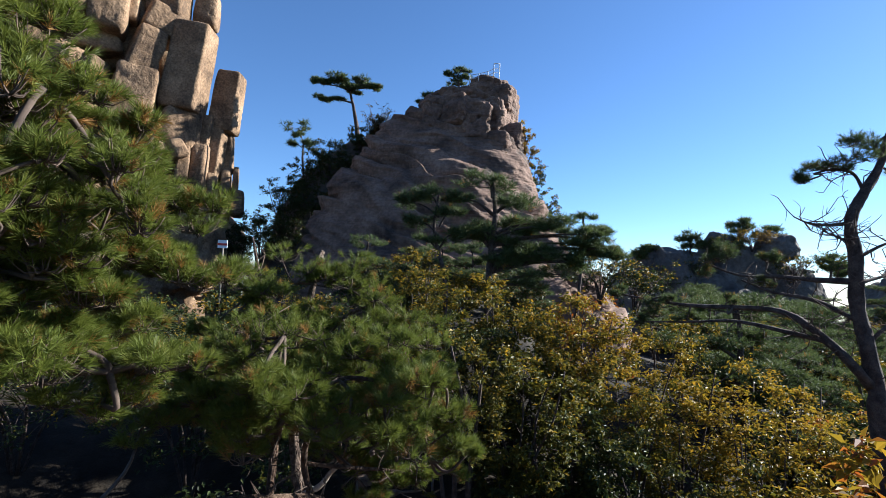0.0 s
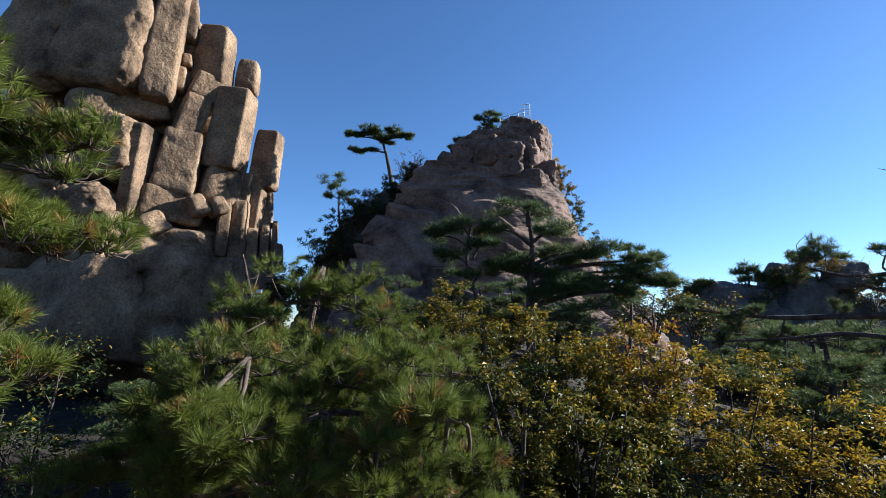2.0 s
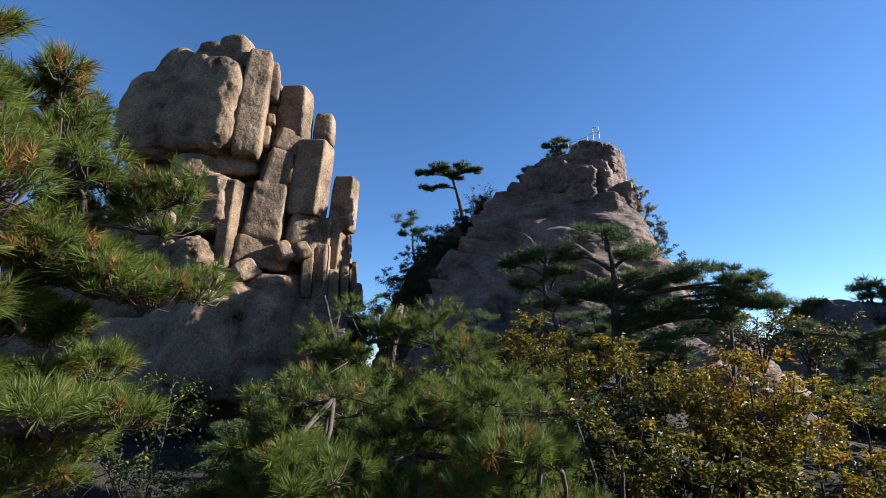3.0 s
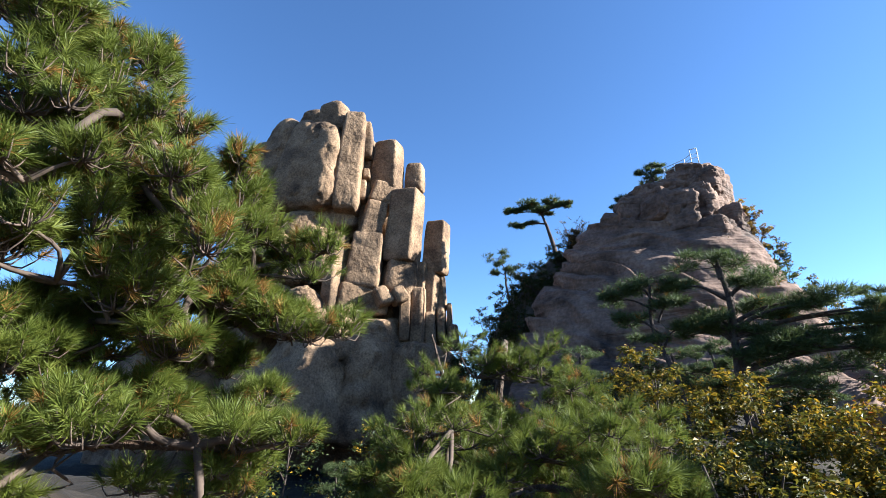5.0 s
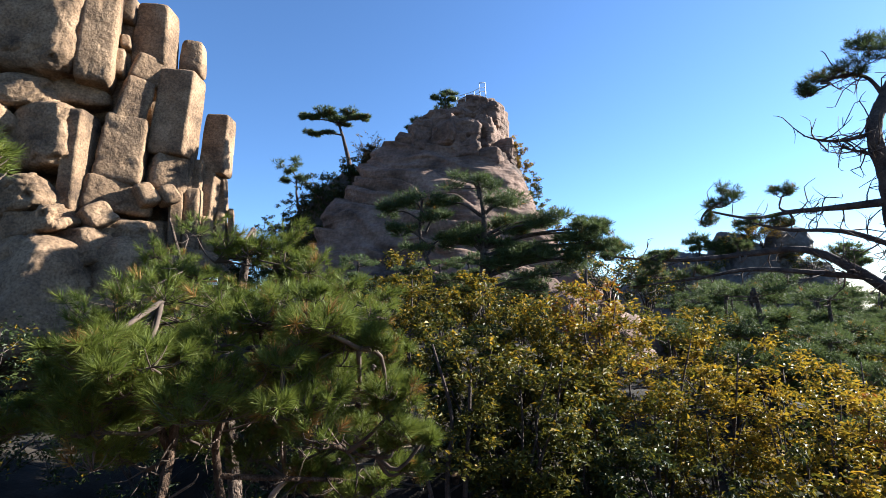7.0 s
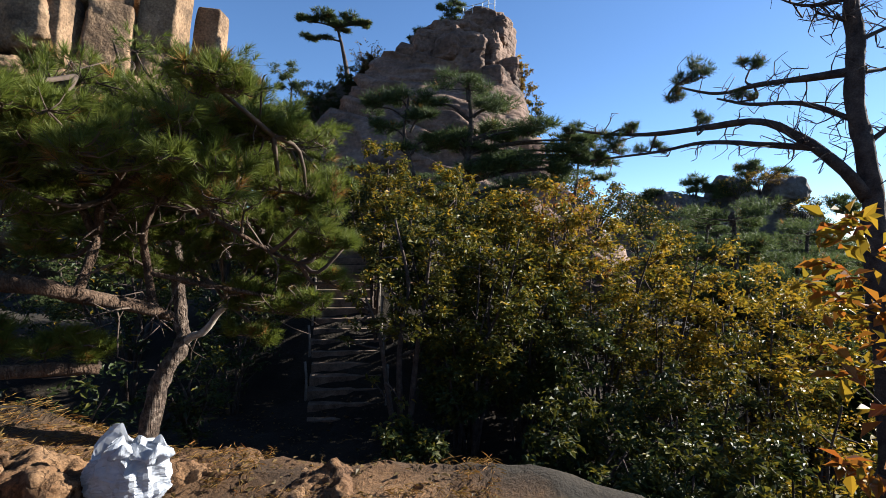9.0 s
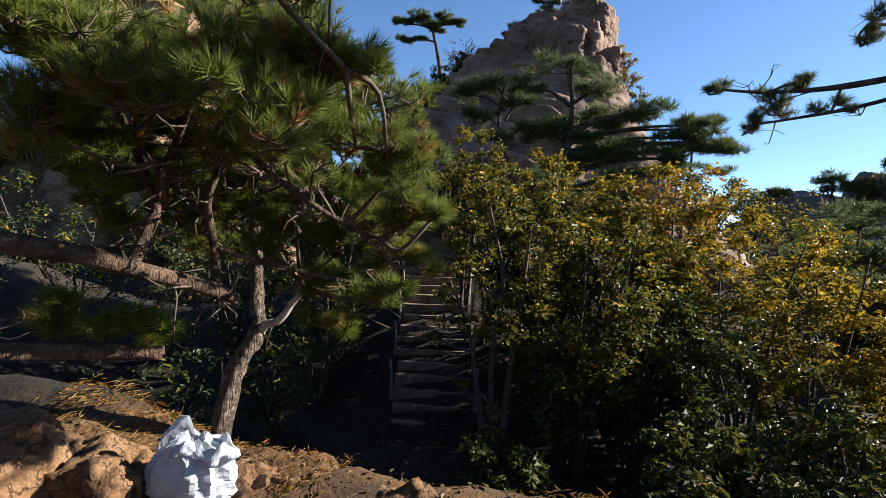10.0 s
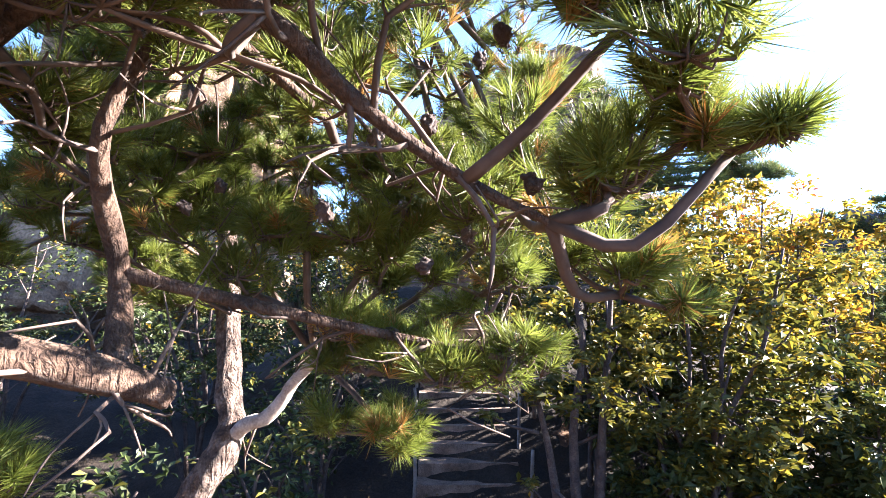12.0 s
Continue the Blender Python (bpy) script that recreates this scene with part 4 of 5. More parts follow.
pine("forked_pine", (-1.42, 5.05, -0.45),
     [(-1.42, 5.05, -0.6), (-1.34, 5.1, 0.05), (-1.24, 5.1, 0.36), (-1.13, 5.17, 0.6), (-1.2, 5.25, 0.8), (-1.33, 5.4, 1.35), (-1.37, 5.4, 1.7), (-1.2, 5.35, 2.6), (-1.1, 5.35, 3.1)], (0.085, 0.03),
     [([(-1.13, 5.17, 0.58), (-1.05, 5.15, 0.655), (-0.96, 5.15, 0.69), (-0.88, 5.15, 0.77), (-0.81, 5.15, 0.87), (-0.72, 5.13, 0.95)], 0.036, 0.022), ([(-1.37, 5.4, 1.8), (-1.7, 5.3, 2.7), (-1.8, 5.2, 3.2)], 0.03, 0.01), ([(-1.3, 5.4, 1.9), (-0.8, 5.2, 2.4), (-0.4, 5.0, 2.6)], 0.025, 0.01)],
     [((-0.7, 5.01, 2.83), (0.48, 0.4, 0.2)), ((-1.22, 4.89, 2.89), (0.45, 0.4, 0.24)), ((-0.14, 4.73, 2.34), (0.42, 0.38, 0.2)), ((-0.42, 4.97, 2.57), (0.4, 0.35, 0.2)), ((-1.58, 4.97, 2.81), (0.4, 0.35, 0.22)), ((-0.86, 4.73, 2.49), (0.5, 0.4, 0.2)), ((-0.45, 5.1, 1.1), (0.35, 0.25, 0.14), 0.5), ((-0.18, 4.95, 0.99), (0.26, 0.24, 0.12), 0.7), ((-0.02, 4.95, 1.3), (0.26, 0.24, 0.12), 0.7), ((-0.34, 4.9, 0.81), (0.26, 0.24, 0.12), 0.7), ((-0.53, 5.0, 1.05), (0.26, 0.24, 0.12), 0.7)] + fill_pads(15, 24, (-1.75, 5.25, 1.9), (0.8, 0.45, 0.9), (0.3, 0.26, 0.12), 0.55, lambda p: p[2] > 1.1) + fill_pads(5, 34, (-0.75, 4.95, 1.85), (1.15, 0.5, 0.85), (0.27, 0.24, 0.11), 0.55, lambda p: p[2] > 1.15 + 0.2 * abs(p[0] + 0.6) and p[0] < 0.2),
     "leaning pine with fissured bark and a pale forked branch", 115, 0.08, 0.0036, 52, 0.6, split=7, twig_each=70, side=2, bark=M_BARK_FISSURED, seed=12, limb_bark=M_BARK_PALE)
pine("leaning_pine", (-1.98, 1.63, 1.4),
     [(-1.98, 1.63, 1.16), (-1.9, 1.71, 2.12), (-1.82, 1.71, 2.92), (-1.74, 1.79, 3.72), (-1.58, 1.71, 4.2)], (0.13, 0.05),
     [([(-1.86, 1.71, 2.6), (-1.5, 1.87, 2.84), (-1.18, 2.19, 3)], 0.035, 0.012), ([(-1.82, 1.71, 3.16), (-1.42, 1.79, 3.4), (-1.18, 1.87, 3.48)], 0.03, 0.01), ([(-1.9, 1.71, 2.2), (-1.5, 1.95, 2.44), (-1.1, 2.19, 2.44)], 0.03, 0.01)],
     [((-1.22, 1.63, 3.6), (0.3, 0.3, 0.2)), ((-1.22, 1.91, 3.4), (0.32, 0.3, 0.2)), ((-1.1, 2.35, 3.17), (0.32, 0.34, 0.18)), ((-1.14, 2.15, 2.92), (0.34, 0.34, 0.2)), ((-1.22, 1.75, 3.04), (0.3, 0.3, 0.2)),
      ((-1.3, 1.91, 2.6), (0.3, 0.3, 0.16)), ((-1.06, 2.31, 2.48), (0.3, 0.3, 0.12)), ((-1.58, 2.27, 3.32), (0.35, 0.35, 0.22)), ((-1.66, 1.95, 2.84), (0.35, 0.35, 0.22)), ((-1.02, 2.51, 2.92), (0.26, 0.26, 0.14), 0.8), ((-0.94, 1.95, 3.2), (0.24, 0.24, 0.14), 0.6), ((-1.5, 1.63, 3.96), (0.35, 0.35, 0.2)), ((-1.58, 2.59, 2.52), (0.35, 0.35, 0.14), 0.8)] + [((-1.25, 1.6, 3.75), (0.24, 0.22, 0.14)), ((-1.2, 1.9, 3.5), (0.24, 0.22, 0.13)), ((-1.4, 1.45, 3.95), (0.26, 0.24, 0.14)), ((-1.3, 1.8, 3.8), (0.22, 0.22, 0.12), 0.7), ((-1.05, 2.5, 3.22), (0.22, 0.22, 0.11), 0.8), ((-1.12, 2.25, 3.4), (0.24, 0.22, 0.12)), ((-1.5, 1.5, 4.2), (0.28, 0.26, 0.14))] + fill_pads(7, 46, (-1.3, 2.07, 3), (0.42, 0.68, 0.8), (0.2, 0.2, 0.09), 0.6, lambda p: p[1] < 1.65 + (3.84 - p[2]) * 1.0 and p[0] < -0.85),
     "dense pine beside the path with yellowing needle tufts", 235, 0.054, 0.0028, 46, 0.62, split=7, twig_each=60, side=6, dry=0.08, seed=13)

# ---- dead-limbed pine by the drop ----
pine("bare_limbed_pine", (4.75, 4.9, -2.2),
     [(4.8, 4.9, -2.6), (4.72, 4.9, -0.36), (4.65, 4.95, 0.67), (4.58, 5.0, 1.43), (4.53, 5.0, 1.91), (4.48, 5.05, 2.39), (4.43, 5.1, 2.79), (4.41, 5.1, 3.27), (4.36, 5.1, 3.63), (4.55, 5.15, 3.96), (4.75, 5.2, 4.25), (4.85, 5.2, 4.6)], (0.10, 0.035),
     [([(4.5, 5.02, 1.98), (4.3, 5.0, 2.19), (4.1, 5.2, 2.48), (3.86, 5.4, 2.67), (3.54, 5.7, 2.68), (3.19, 5.95, 2.67), (2.8, 6.2, 2.71), (2.39, 6.3, 2.78)], 0.05, 0.01),
      ([(4.15, 5.15, 2.4), (3.89, 5.35, 2.46), (3.52, 5.65, 2.53), (3.18, 5.9, 2.48), (2.62, 6.2, 2.43)], 0.03, 0.008),
      ([(4.42, 5.1, 3.02), (4.13, 5.35, 3.03), (3.92, 5.6, 3.05), (3.72, 5.85, 3.05), (3.42, 6.1, 3.19)], 0.035, 0.01),
      ([(4.44, 5.1, 2.62), (4.15, 5.3, 2.81), (3.9, 5.6, 2.88), (3.72, 5.85, 3.0)], 0.026, 0.01),
      ([(4.37, 5.1, 3.62), (4.21, 5.2, 3.6), (4.05, 5.25, 3.62), (3.92, 5.3, 3.69)], 0.022, 0.006),
      ([(4.4, 5.1, 3.4), (4.28, 5.15, 3.47), (4.2, 5.2, 3.52)], 0.018, 0.006), ([(4.4, 5.1, 3.25), (4.75, 5.15, 3.42), (5.11, 5.2, 3.55)], 0.022, 0.006),
      ([(4.42, 5.1, 3.0), (4.75, 5.2, 3.08), (5.07, 5.3, 3.14)], 0.02, 0.006), ([(4.48, 5.05, 2.4), (4.75, 5.1, 2.6), (5.04, 5.1, 2.75)], 0.024, 0.008),
      ([(4.55, 5.15, 3.95), (4.48, 5.2, 4.15), (4.3, 5.2, 4.2), (4.1, 5.25, 4.15)], 0.02, 0.008)],
     [((4.3, 5.2, 4.25), (0.34, 0.28, 0.12), 1.2), ((4.7, 5.2, 4.5), (0.36, 0.3, 0.14), 1.2), ((4.02, 5.25, 4.12), (0.16, 0.16, 0.09), 0.5), ((3.55, 6.0, 3.3), (0.26, 0.2, 0.15), 0.9), ((3.9, 5.65, 3.27), (0.16, 0.14, 0.1), 0.45), ((3.85, 5.7, 2.98), (0.13, 0.12, 0.08), 0.35),
      ((2.85, 6.15, 2.6), (0.3, 0.2, 0.15), 0.9), ((2.42, 6.3, 2.78), (0.16, 0.14, 0.08), 0.4), ((5.2, 5.2, 4.2), (0.35, 0.35, 0.16), 0.9), ((3.4, 6.15, 3.1), (0.16, 0.14, 0.1), 0.4), ((3.5, 5.75, 2.74), (0.16, 0.12, 0.08), 0.3), ((3.15, 6.0, 2.56), (0.2, 0.14, 0.1), 0.45), ((3.0, 6.1, 2.76), (0.2, 0.14, 0.09), 0.45), ((2.62, 6.2, 2.42), (0.2, 0.14, 0.1), 0.5)],
     "tall pine with bare dead branches and sparse tufts", 135, 0.062, 0.0032, 30, dry=0.05, mat=M_NEEDLE_FAR, bark=M_BARK_DARK, seed=14, twig_each=70, twig_r=0.005, side=13)

# ---- pines before the dome ----
def layered_pine(name, base, top, pads, label, seed, trunk_r=0.09, tufts=150, length=0.15, width=0.011, k=16, group="", mat=None):
    b = np.array(base, float)
    t = np.array(top, float)
    rng = random.Random(seed)
    trunk = [tuple(b - np.array([0, 0, 0.4])), tuple(b * 0.6 + t * 0.4 + np.array([rng.uniform(-.12, .12), 0, 0])), tuple(b * 0.25 + t * 0.75 + np.array([rng.uniform(-.15, .15), 0, 0])), tuple(t)]
    limbs = []
    for c, r, *_ in pads:
        f = np.clip((c[2] - 0.35 - b[2]) / max(0.1, t[2] - b[2]), 0.15, 0.95)
        s = b + (t - b) * f
        c = np.array(c)
        limbs.append(([tuple(s), tuple(s * 0.5 + c * 0.5 + np.array([0, 0, 0.06])), tuple(c - np.array([0, 0, r[2] * 0.4]))], trunk_r * 0.42, trunk_r * 0.14))
    return pine(name, base, trunk, (trunk_r, trunk_r * 0.3), limbs, pads, label, tufts, length, width, k, 0.8, 8, trunk_r * 0.09, 0.02, mat or M_NEEDLE_FAR, M_BARK_DARK, seed, group=group)


layered_pine("layered_pine", (1.46, 10.83, 1.16), (1.34, 10.83, 4.76), [((1.3, 10.83, 4.72), (0.75, 0.6, 0.2)), ((0.7, 10.67, 4.36), (0.6, 0.5, 0.16)), ((1.94, 10.83, 4.32), (0.7, 0.6, 0.2)), ((2.58, 10.83, 3.92), (0.8, 0.6, 0.18)), ((1.86, 10.99, 3.8), (0.7, 0.6, 0.2)), ((3.22, 10.99, 3.52), (0.75, 0.6, 0.15)), ((3.86, 10.99, 3.28), (0.6, 0.5, 0.12)), ((2.42, 10.67, 3.2), (0.9, 0.6, 0.18)), ((1.54, 10.67, 3.08), (0.7, 0.6, 0.2)), ((0.98, 10.83, 3.64), (0.5, 0.5, 0.15)), ((3.06, 11.07, 2.84), (0.9, 0.6, 0.18)), ((2.1, 10.83, 2.6), (0.8, 0.6, 0.2))] + fill_pads(9, 16, (2.4, 10.9, 3.5), (1.9, 0.5, 0.8), (0.5, 0.4, 0.16), 0.7, lambda p: p[2] < 4.6 - 0.35 * abs(p[0] - 1.4)), "dark pine with flat layered branches below the dome", 21, 0.1, 150)
layered_pine("layered_pine", (0.38, 10.51, 1.08), (0.18, 10.51, 4.36), [((-0.46, 10.51, 4.2), (0.5, 0.4, 0.14)), ((-0.02, 10.51, 4.36), (0.55, 0.4, 0.15)), ((0.46, 10.43, 4), (0.5, 0.45, 0.14)), ((-0.3, 10.43, 3.8), (0.5, 0.4, 0.12)), ((0.54, 10.59, 3.56), (0.45, 0.4, 0.12)), ((-0.06, 10.59, 3.4), (0.4, 0.4, 0.1), 0.6)], "slender pine with twisted open branches below the dome", 22, 0.06, 110)
layered_pine("layered_pine", (6.2, 22, 1.6), (6.4, 22, 6.0), [((6.4, 22, 5.9), (0.7, 0.6, 0.15)), ((7.2, 22, 5.4), (0.8, 0.6, 0.15)), ((5.6, 22, 5.2), (0.8, 0.6, 0.2)), ((6.3, 22, 4.6), (1.0, 0.8, 0.2)), ((7.6, 22, 4.4), (0.8, 0.7, 0.2))], "small umbrella pine on the ridge edge", 23, 0.08, 90, 0.22, 0.02, 12)

for ob in scene.objects:
    if ob.parent is None and ob.name in ("layered_pine", "layered_pine.001"):
        ob.location = Vector((1.0, 1.4, 1.75)) + (ob.location - Vector((1.0, 1.4, 1.75))) * 1.3
        ob.scale = (1.3, 1.3, 1.3)

# ---- ridge and summit trees ----
layered_pine("ridge_pine", (-8.0, 38.2, 13.4), (-9.2, 38.0, 18.3), [((-11.3, 38, 18.6), (1.2, 1.0, 0.3)), ((-9.7, 38, 19.0), (1.6, 1.2, 0.45)), ((-8.0, 38, 18.7), (1.3, 1.1, 0.4)), ((-10.9, 38, 17.4), (1.2, 0.9, 0.22)), ((-9.1, 38, 18.2), (1.3, 1.0, 0.3)), ((-7.0, 38, 18.4), (0.8, 0.8, 0.25))], "umbrella-shaped pine on the rock shoulder", 24, 0.2, 260, 0.26, 0.035, 14)
layered_pine("ridge_pine", (-11.6, 38.4, 11.2), (-12.0, 38.2, 14.3), [((-12.3, 38.2, 15.0), (1.1, 0.9, 0.4)), ((-12.2, 38.2, 14.4), (0.8, 0.8, 0.3)), ((-11.4, 38.2, 13.7), (0.8, 0.8, 0.3)), ((-12.6, 38.2, 13.6), (0.6, 0.6, 0.25))], "small pine clinging to the rock shoulder", 25, 0.1, 90, 0.35, 0.03, 12)
layered_pine("summit_pine", (0.6, 38.6, 18.0), (0.7, 38.6, 20.3), [((0.8, 38.6, 20.5), (0.9, 0.8, 0.25)), ((0.2, 38.6, 20.0), (0.8, 0.8, 0.25)), ((1.2, 38.6, 19.8), (0.7, 0.7, 0.3)), ((0.4, 38.6, 19.4), (0.9, 0.8, 0.3))], "compact pine beside the summit railing", 26, 0.1, 110, 0.3, 0.03, 12)
layered_pine("summit_pine", (-1.3, 38.0, 16.2), (-1.7, 38.0, 17.8), [((-1.9, 38, 17.9), (0.8, 0.7, 0.2)), ((-1.2, 38, 17.7), (0.6, 0.6, 0.2)), ((-2.3, 38, 17.3), (0.5, 0.5, 0.15))], "low windswept pine on the summit edge", 27, 0.08, 90, 0.3, 0.03, 12)
for j, (x, y, z, tp, r, nl, mt) in enumerate(((-5.2, 37.4, 13.0, 15.8, 1.3, 2200, M_LEAF_BROWN), (-6.6, 37.4, 12.6, 15.0, 1.4, 2400, M_LEAF_DARK), (-9.4, 37.6, 10.6, 14.2, 1.8, 3000, M_LEAF_DARK), (-11.2, 37.6, 8.4, 12.4, 1.8, 3000, M_LEAF_DARK), (-12.8, 37.4, 6.0, 10.6, 1.8, 2600, M_LEAF_DARK), (-14.2, 37.0, 4.0, 8.2, 1.8, 2600, M_LEAF_DARK), (-15.6, 36.6, 3.0, 6.8, 1.8, 2600, M_LEAF_DARK), (-8.4, 36.4, 9.5, 12.6, 1.7, 2600, M_LEAF_DARK), (-10.0, 35.8, 6.6, 10.0, 1.9, 2600, M_LEAF_DARK), (-12.0, 35.5, 4.0, 7.6, 1.9, 2600, M_LEAF_DARK))):
    shrub("ridge_bush", (x, y, z), tp, r, "dark tangled bush on the shaded shoulder", nl, 0.2, mt, M_LEAF_BROWN, 0.2, 6, 0.05, 100 + j, group="bushes on the shoulder", clusters=40)
shrub("bare_bush", (-5.7, 37.3, 13.4), 17.1, 1.3, "leafless twiggy bush beside the ridge pine", 500, 0.16, M_LEAF_BROWN, M_LEAF_YELLOW, 0.3, 12, 0.045, 118, clusters=20)
for j, (x, y, z, tp, r, mt, s2) in enumerate(((5.6, 36.4, 12.6, 15.6, 1.1, M_LEAF_BROWN, 0.7), (5.9, 36.2, 11.2, 13.8, 1.1, M_LEAF_BROWN, 0.6), (6.4, 35.5, 9.2, 12.4, 1.2, M_LEAF_DARK, 0.3), (6.9, 34.5, 7.0, 10.4, 1.4, M_LEAF_DARK, 0.2), (7.6, 33.5, 5.0, 8.2, 1.6, M_LEAF_DARK, 0.3), (8.6, 32.0, 3.6, 6.6, 1.8, M_LEAF_DARK, 0.3), (4.6, 34.2, 10.6, 12.2, 0.9, M_LEAF_BROWN, 0.3), (3.4, 34.8, 11.6, 13.0, 0.8, M_LEAF_BROWN, 0.2), (29.0, 48.6, 6.6, 9.0, 2.0, M_LEAF_DARK, 0.3), (31.4, 48.8, 7.2, 9.8, 2.0, M_LEAF_BROWN, 0.4), (25.0, 48.0, 4.0, 6.6, 2.0, M_LEAF_DARK, 0.2), (34.8, 47.6, 4.0, 7.0, 2.2, M_LEAF_DARK, 0.3), (21.5, 47.0, 2.6, 5.4, 2.2, M_LEAF_DARK, 0.3), (8.7, 26.0, 2.2, 5.3, 2.0, M_LEAF_DARK, 0.3), (11.0, 27.0, 1.6, 5.0, 2.0, M_LEAF_DARK, 0.3))):
    shrub("flank_bush", (x, y, z), tp, r, "autumn bush growing on the dome flank" if y < 40 else "dark bush on the distant outcrop", 2400, 0.17, mt, M_LEAF_YELLOW, s2, 6, 0.05, 120 + j, group="bushes on the rocks", clusters=40)
for j, (x, y, z) in enumerate(((20.5, 49, 5.0), (25.5, 50, 6.6), (27.4, 49.5, 6.0), (31, 50.5, 8.4), (33.5, 50, 7.6), (38.5, 48, 4.8), (41, 50, 4.2))):
    layered_pine("outcrop_pine", (x, y, z), (x + 0.3, y, z + 1.7), [((x + 0.2, y, z + 1.7), (1.2, 1.0, 0.4)), ((x - 0.7, y, z + 1.2), (1.0, 0.9, 0.35)), ((x + 1.0, y, z + 1.0), (1.0, 0.9, 0.35)), ((x, y, z + 0.6), (1.2, 1.0, 0.3))], "dark pine on the distant outcrop", 140 + j, 0.12, 80, 0.5, 0.05, 10, "pines on the outcrop")

for ob in scene.objects:
    if ob.name == "ridge_pine":
        ob.location.x += 0.9
    if ob.parent is None and ob.name.split(".")[0] in ("ridge_pine", "summit_pine", "ridge_bush", "flank_bush", "bare_bush"):
        ob.location = ob.location + Vector((-0.15, 0.0, -0.5))

# ---- broadleaf shrubs beside the steps ----
def gz(x, y):
    return float(ground_z(x, y)) - 0.05


for j, (x, y, tp, r, nl, mt, m2, s2) in enumerate((
        (0.15, 9.9, 3.1, 0.75, 7000, M_LEAF_GREEN, M_LEAF_YELLOW, 0.35), (0.85, 8.9, 2.5, 0.8, 8000, M_LEAF_DARK, M_LEAF_GREEN, 0.5), (1.8, 9.8, 2.6, 1.0, 8000, M_LEAF_GREEN, M_LEAF_YELLOW, 0.35),
        (2.7, 9.5, 2.8, 1.0, 8000, M_LEAF_GREEN, M_LEAF_YELLOW, 0.5), (3.7, 9.0, 2.15, 1.05, 9000, M_LEAF_GREEN, M_LEAF_YELLOW, 0.6), (3.2, 10.0, 2.95, 1.1, 7000, M_LEAF_YELLOW, M_LEAF_ORANGE, 0.22),
        (4.8, 9.3, 2.0, 1.1, 9000, M_LEAF_GREEN, M_LEAF_YELLOW, 0.9), (5.6, 8.0, 1.55, 1.1, 8000, M_LEAF_GREEN, M_LEAF_YELLOW, 0.8), (2.2, 7.9, 1.1, 0.85, 8000, M_LEAF_DARK, M_LEAF_GREEN, 0.5), (3.3, 7.5, 0.75, 0.9, 8000, M_LEAF_DARK, M_LEAF_GREEN, 0.6),
        (4.4, 6.8, 0.6, 0.9, 8000, M_LEAF_DARK, M_LEAF_GREEN, 0.7), (1.35, 7.6, 0.6, 0.6, 5000, M_LEAF_DARK, M_LEAF_GREEN, 0.4), (6.8, 9.6, 1.9, 1.3, 8000, M_LEAF_GREEN, M_LEAF_YELLOW, 0.8), (7.4, 8.2, 1.6, 1.2, 7000, M_LEAF_YELLOW, M_LEAF_ORANGE, 0.3),
        (-2.2, 8.4, 0.9, 0.8, 1700, M_LEAF_DARK, M_LEAF_GREEN, 0.3), (-2.1, 7.1, 0.2, 0.6, 1400, M_LEAF_DARK, M_LEAF_GREEN, 0.4), 
        (0.7, 6.6, -0.5, 0.5, 3500, M_LEAF_DARK, M_LEAF_GREEN, 0.5), (2.6, 6.2, -0.1, 0.8, 6000, M_LEAF_DARK, M_LEAF_GREEN, 0.5), (3.6, 5.6, -0.1, 0.7, 6000, M_LEAF_DARK, M_LEAF_GREEN, 0.6), (5.2, 6.2, 0.9, 0.9, 7000, M_LEAF_GREEN, M_LEAF_YELLOW, 0.6),
        (-1.3, 12.4, 3.0, 0.9, 5000, M_LEAF_DARK, M_LEAF_GREEN, 0.4), (-2.6, 10.4, 2.6, 1.0, 6000, M_LEAF_DARK, M_LEAF_YELLOW, 0.2), (5.4, 11.8, 2.6, 1.2, 6000, M_LEAF_GREEN, M_LEAF_YELLOW, 0.5), (-4.2, 9.0, 2.8, 1.2, 6000, M_LEAF_DARK, M_LEAF_YELLOW, 0.2), (-0.4, 13.2, 3.4, 0.9, 5000, M_LEAF_DARK, M_LEAF_BROWN, 0.4),
        (-5.0, 10.2, 2.6, 1.2, 6000, M_LEAF_DARK, M_LEAF_YELLOW, 0.25), (-3.9, 11.6, 3.0, 1.1, 5000, M_LEAF_DARK, M_LEAF_YELLOW, 0.3),
        (-3.0, 6.2, 0.3, 0.7, 1200, M_LEAF_DARK, M_LEAF_GREEN, 0.1), (-2.5, 9.4, 1.0, 0.8, 3000, M_LEAF_DARK, M_LEAF_GREEN, 0.1), (-7.4, 9.0, 2.6, 1.4, 5000, M_LEAF_DARK, M_LEAF_YELLOW, 0.2),
        (1.5, 7.5, 2.1, 0.8, 7000, M_LEAF_GREEN, M_LEAF_YELLOW, 0.2), (-0.35, 10.6, 3.7, 0.7, 6000, M_LEAF_GREEN, M_LEAF_YELLOW, 0.3), (1.1, 10.4, 3.3, 0.8, 7000, M_LEAF_GREEN, M_LEAF_YELLOW, 0.4), (2.1, 8.8, 2.5, 0.9, 8000, M_LEAF_GREEN, M_LEAF_YELLOW, 0.4))):
    shrub("mountain_shrub", (x, y, gz(x, y)), tp, r, "broadleaf shrub with glossy leaves turning yellow" if m2 is M_LEAF_YELLOW else "autumn shrub in orange and gold leaf" if m2 is M_LEAF_ORANGE else "dense dark green broadleaf shrub in half shade", int(nl * 0.7), 0.088, mt, m2, s2, 6, 0.03, 200 + j, group="shrubs beside the steps", clusters=40)
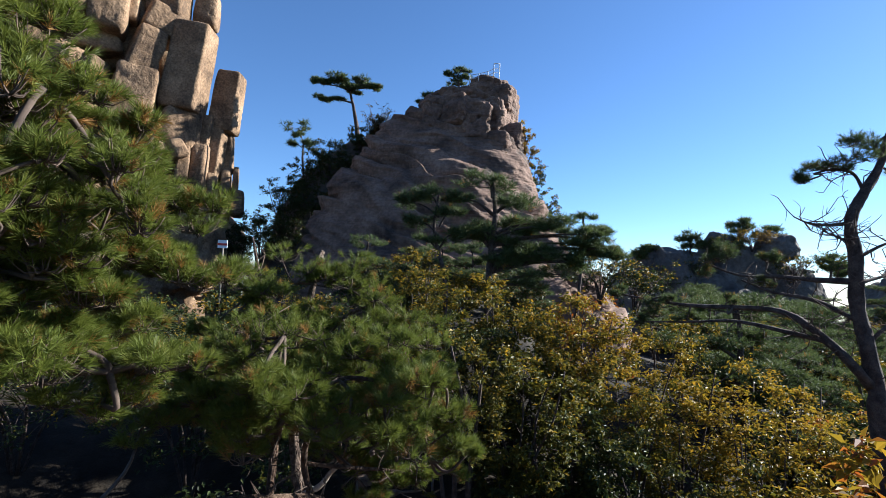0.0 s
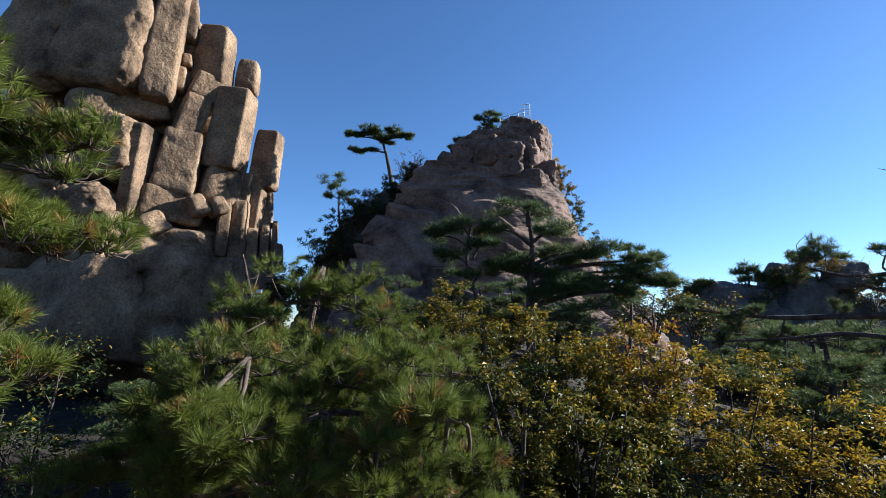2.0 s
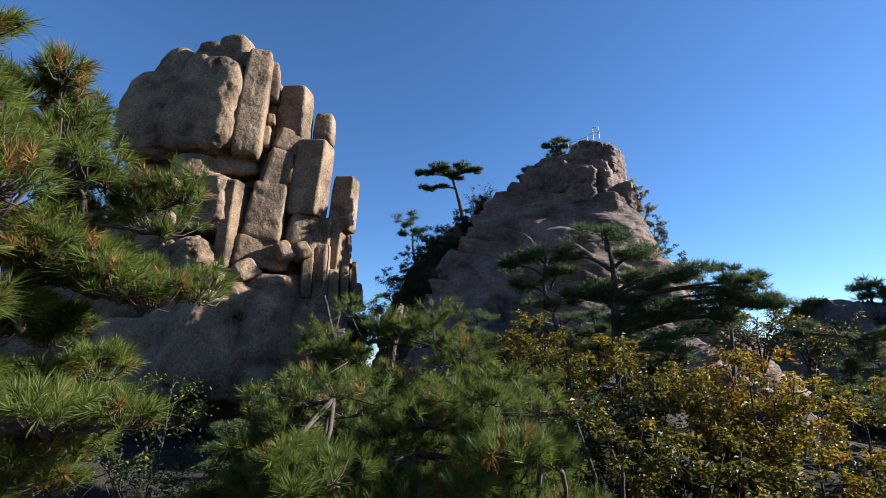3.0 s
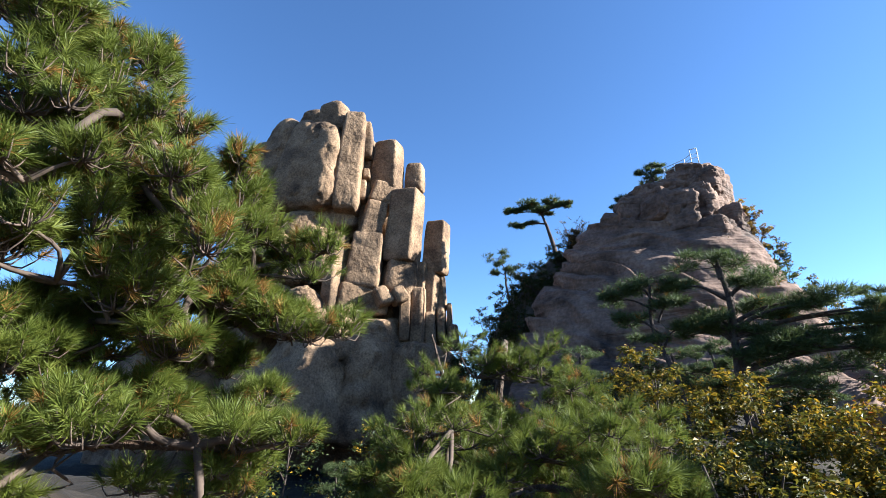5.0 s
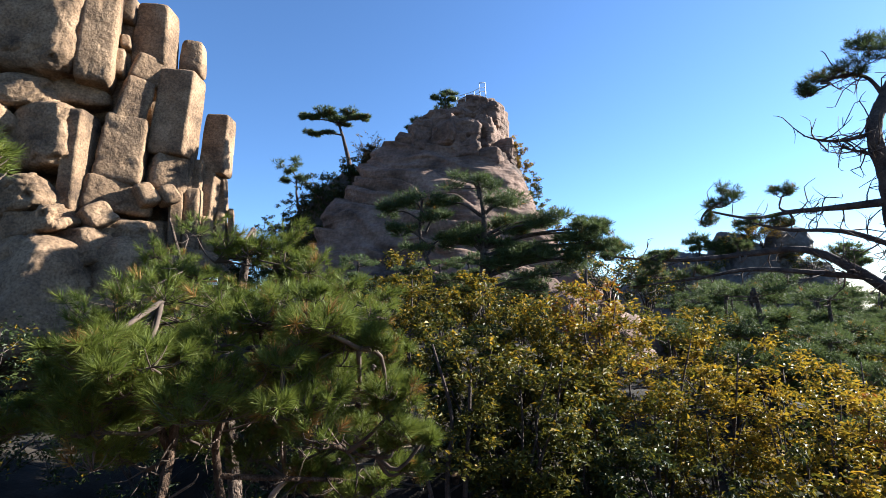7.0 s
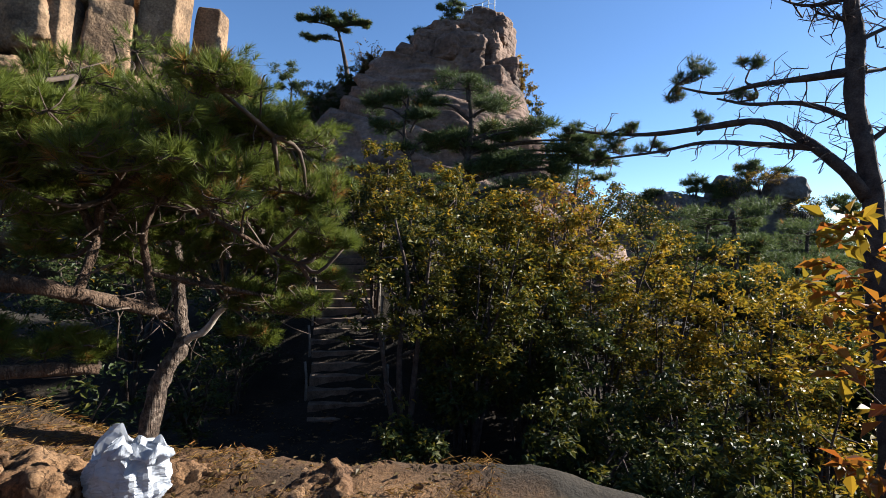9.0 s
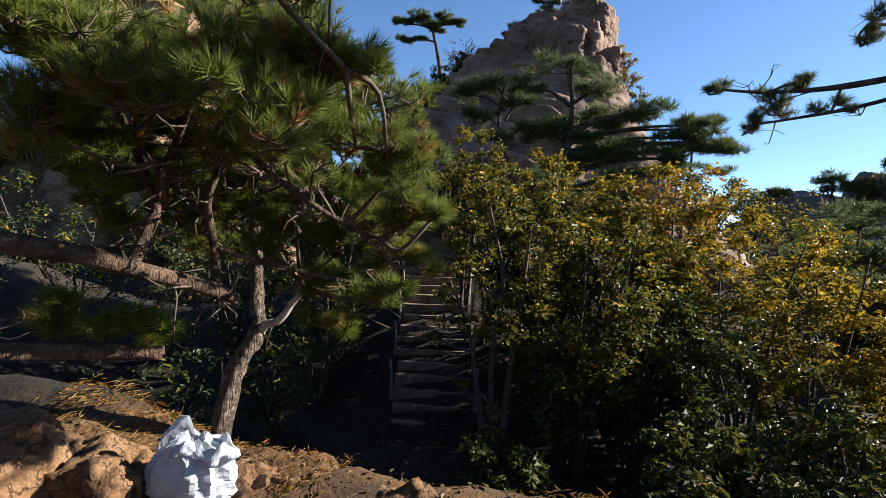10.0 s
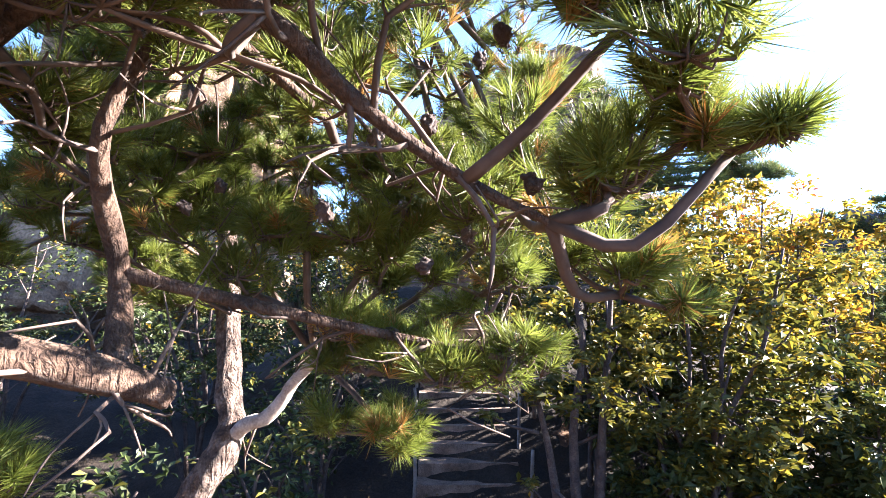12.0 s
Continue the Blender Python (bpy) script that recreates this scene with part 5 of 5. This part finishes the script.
shrub("slender_tree", (0.62, 7.3, gz(0.62, 7.3)), 2.5, 0.75, "slender dark-stemmed tree with small green leaves beside the steps", 2000, 0.085, M_LEAF_GREEN, M_LEAF_YELLOW, 0.25, 3, 0.05, 261, clusters=34, flat=0.8, category="tree")
shrub("maple_sapling", (3.7, 3.7, gz(3.7, 3.7)), 2.15, 0.6, "sapling with large orange and yellow autumn leaves", 900, 0.125, M_LEAF_ORANGE, M_LEAF_YELLOW, 0.7, 5, 0.018, 260, clusters=30, flat=0.55, category="sapling")

# ---- wooded valley ----
rv = random.Random(9)
proto_p = layered_pine("valley_pine", (12, 20, gz(12, 20)), (12.1, 20, gz(12, 20) + 4.2), [((12, 20, gz(12, 20) + 4.2), (1.0, 1.0, 0.35)), ((12.8, 20.2, gz(12, 20) + 3.4), (1.1, 1.0, 0.3)), ((11.2, 19.8, gz(12, 20) + 3.2), (1.1, 1.0, 0.3)), ((12.2, 19.3, gz(12, 20) + 2.6), (1.3, 1.0, 0.35)), ((11.8, 20.7, gz(12, 20) + 2.5), (1.3, 1.0, 0.35))], "pine in the wooded valley", 150, 0.12, 330, 0.15, 0.016, 12, "valley trees")
proto_l = shrub("valley_tree", (14, 17, gz(14, 17)), gz(14, 17) + 3.6, 1.6, "autumn broadleaf tree in the wooded valley", 3500, 0.17, M_LEAF_GREEN, M_LEAF_YELLOW, 0.6, 5, 0.05, 151, group="valley trees", category="tree")
proto_d = shrub("valley_tree", (10, 16, gz(10, 16)), gz(10, 16) + 3.2, 1.6, "dark green broadleaf tree in the wooded valley", 3500, 0.17, M_LEAF_DARK, M_LEAF_BROWN, 0.3, 5, 0.05, 152, group="valley trees", category="tree")
for j in range(130):
    a = rv.uniform(22, 68)
    d = 12 + 44 * rv.random() ** 0.8
    x, y = d * math.sin(radians(a)) + 1.0, d * math.cos(radians(a))
    if x < 7 and y < 14:
        continue
    copy_thing(rv.choice((proto_p, proto_p, proto_l, proto_d)), pose(x, y, gz(x, y), 0, 0, rv.uniform(0, 360)) @ Matrix.Scale(rv.uniform(0.7, 1.15), 4))
for j in range(34):
    x, y = rv.uniform(-12, 6), rv.uniform(14.5, 24)
    if abs(x) < 9 and y > 23:
        continue
    copy_thing(rv.choice((proto_p, proto_d, proto_d, proto_l)), pose(x, y, gz(x, y) - 0.3, 0, 0, rv.uniform(0, 360)) @ Matrix.Scale(rv.uniform(0.45, 0.75), 4))

# ---- trail sign ----
sign = thing("trail_sign", (-9.66, 21, 2.2), "small white trail sign with a red band on a post", "sign")
g = Geo()
tube(g, [(0, 0.03, -1.5), (0, 0.03, 1.8)], 0.035, 0.035, 6, 0, 1)
part("post", g, M_POST, sign)
for nm, z0, z1, mt, off in (("board", 1.45, 1.8, M_SIGN, 0.0), ("band", 1.56, 1.66, M_SIGN_RED, -0.015)):
    bm = bmesh.new()
    bmesh.ops.create_cube(bm, size=1)
    bmesh.ops.scale(bm, vec=(0.42, 0.03, z1 - z0), verts=bm.verts)
    bmesh.ops.translate(bm, vec=(0, -0.03 + off, (z0 + z1) / 2), verts=bm.verts)
    me = bpy.data.meshes.new(nm)
    bm.to_mesh(me)
    bm.free()
    me.materials.append(mt)
    ob = new(nm, me)
    ob.parent = sign if nm == "board" else bpy.data.objects["board"]
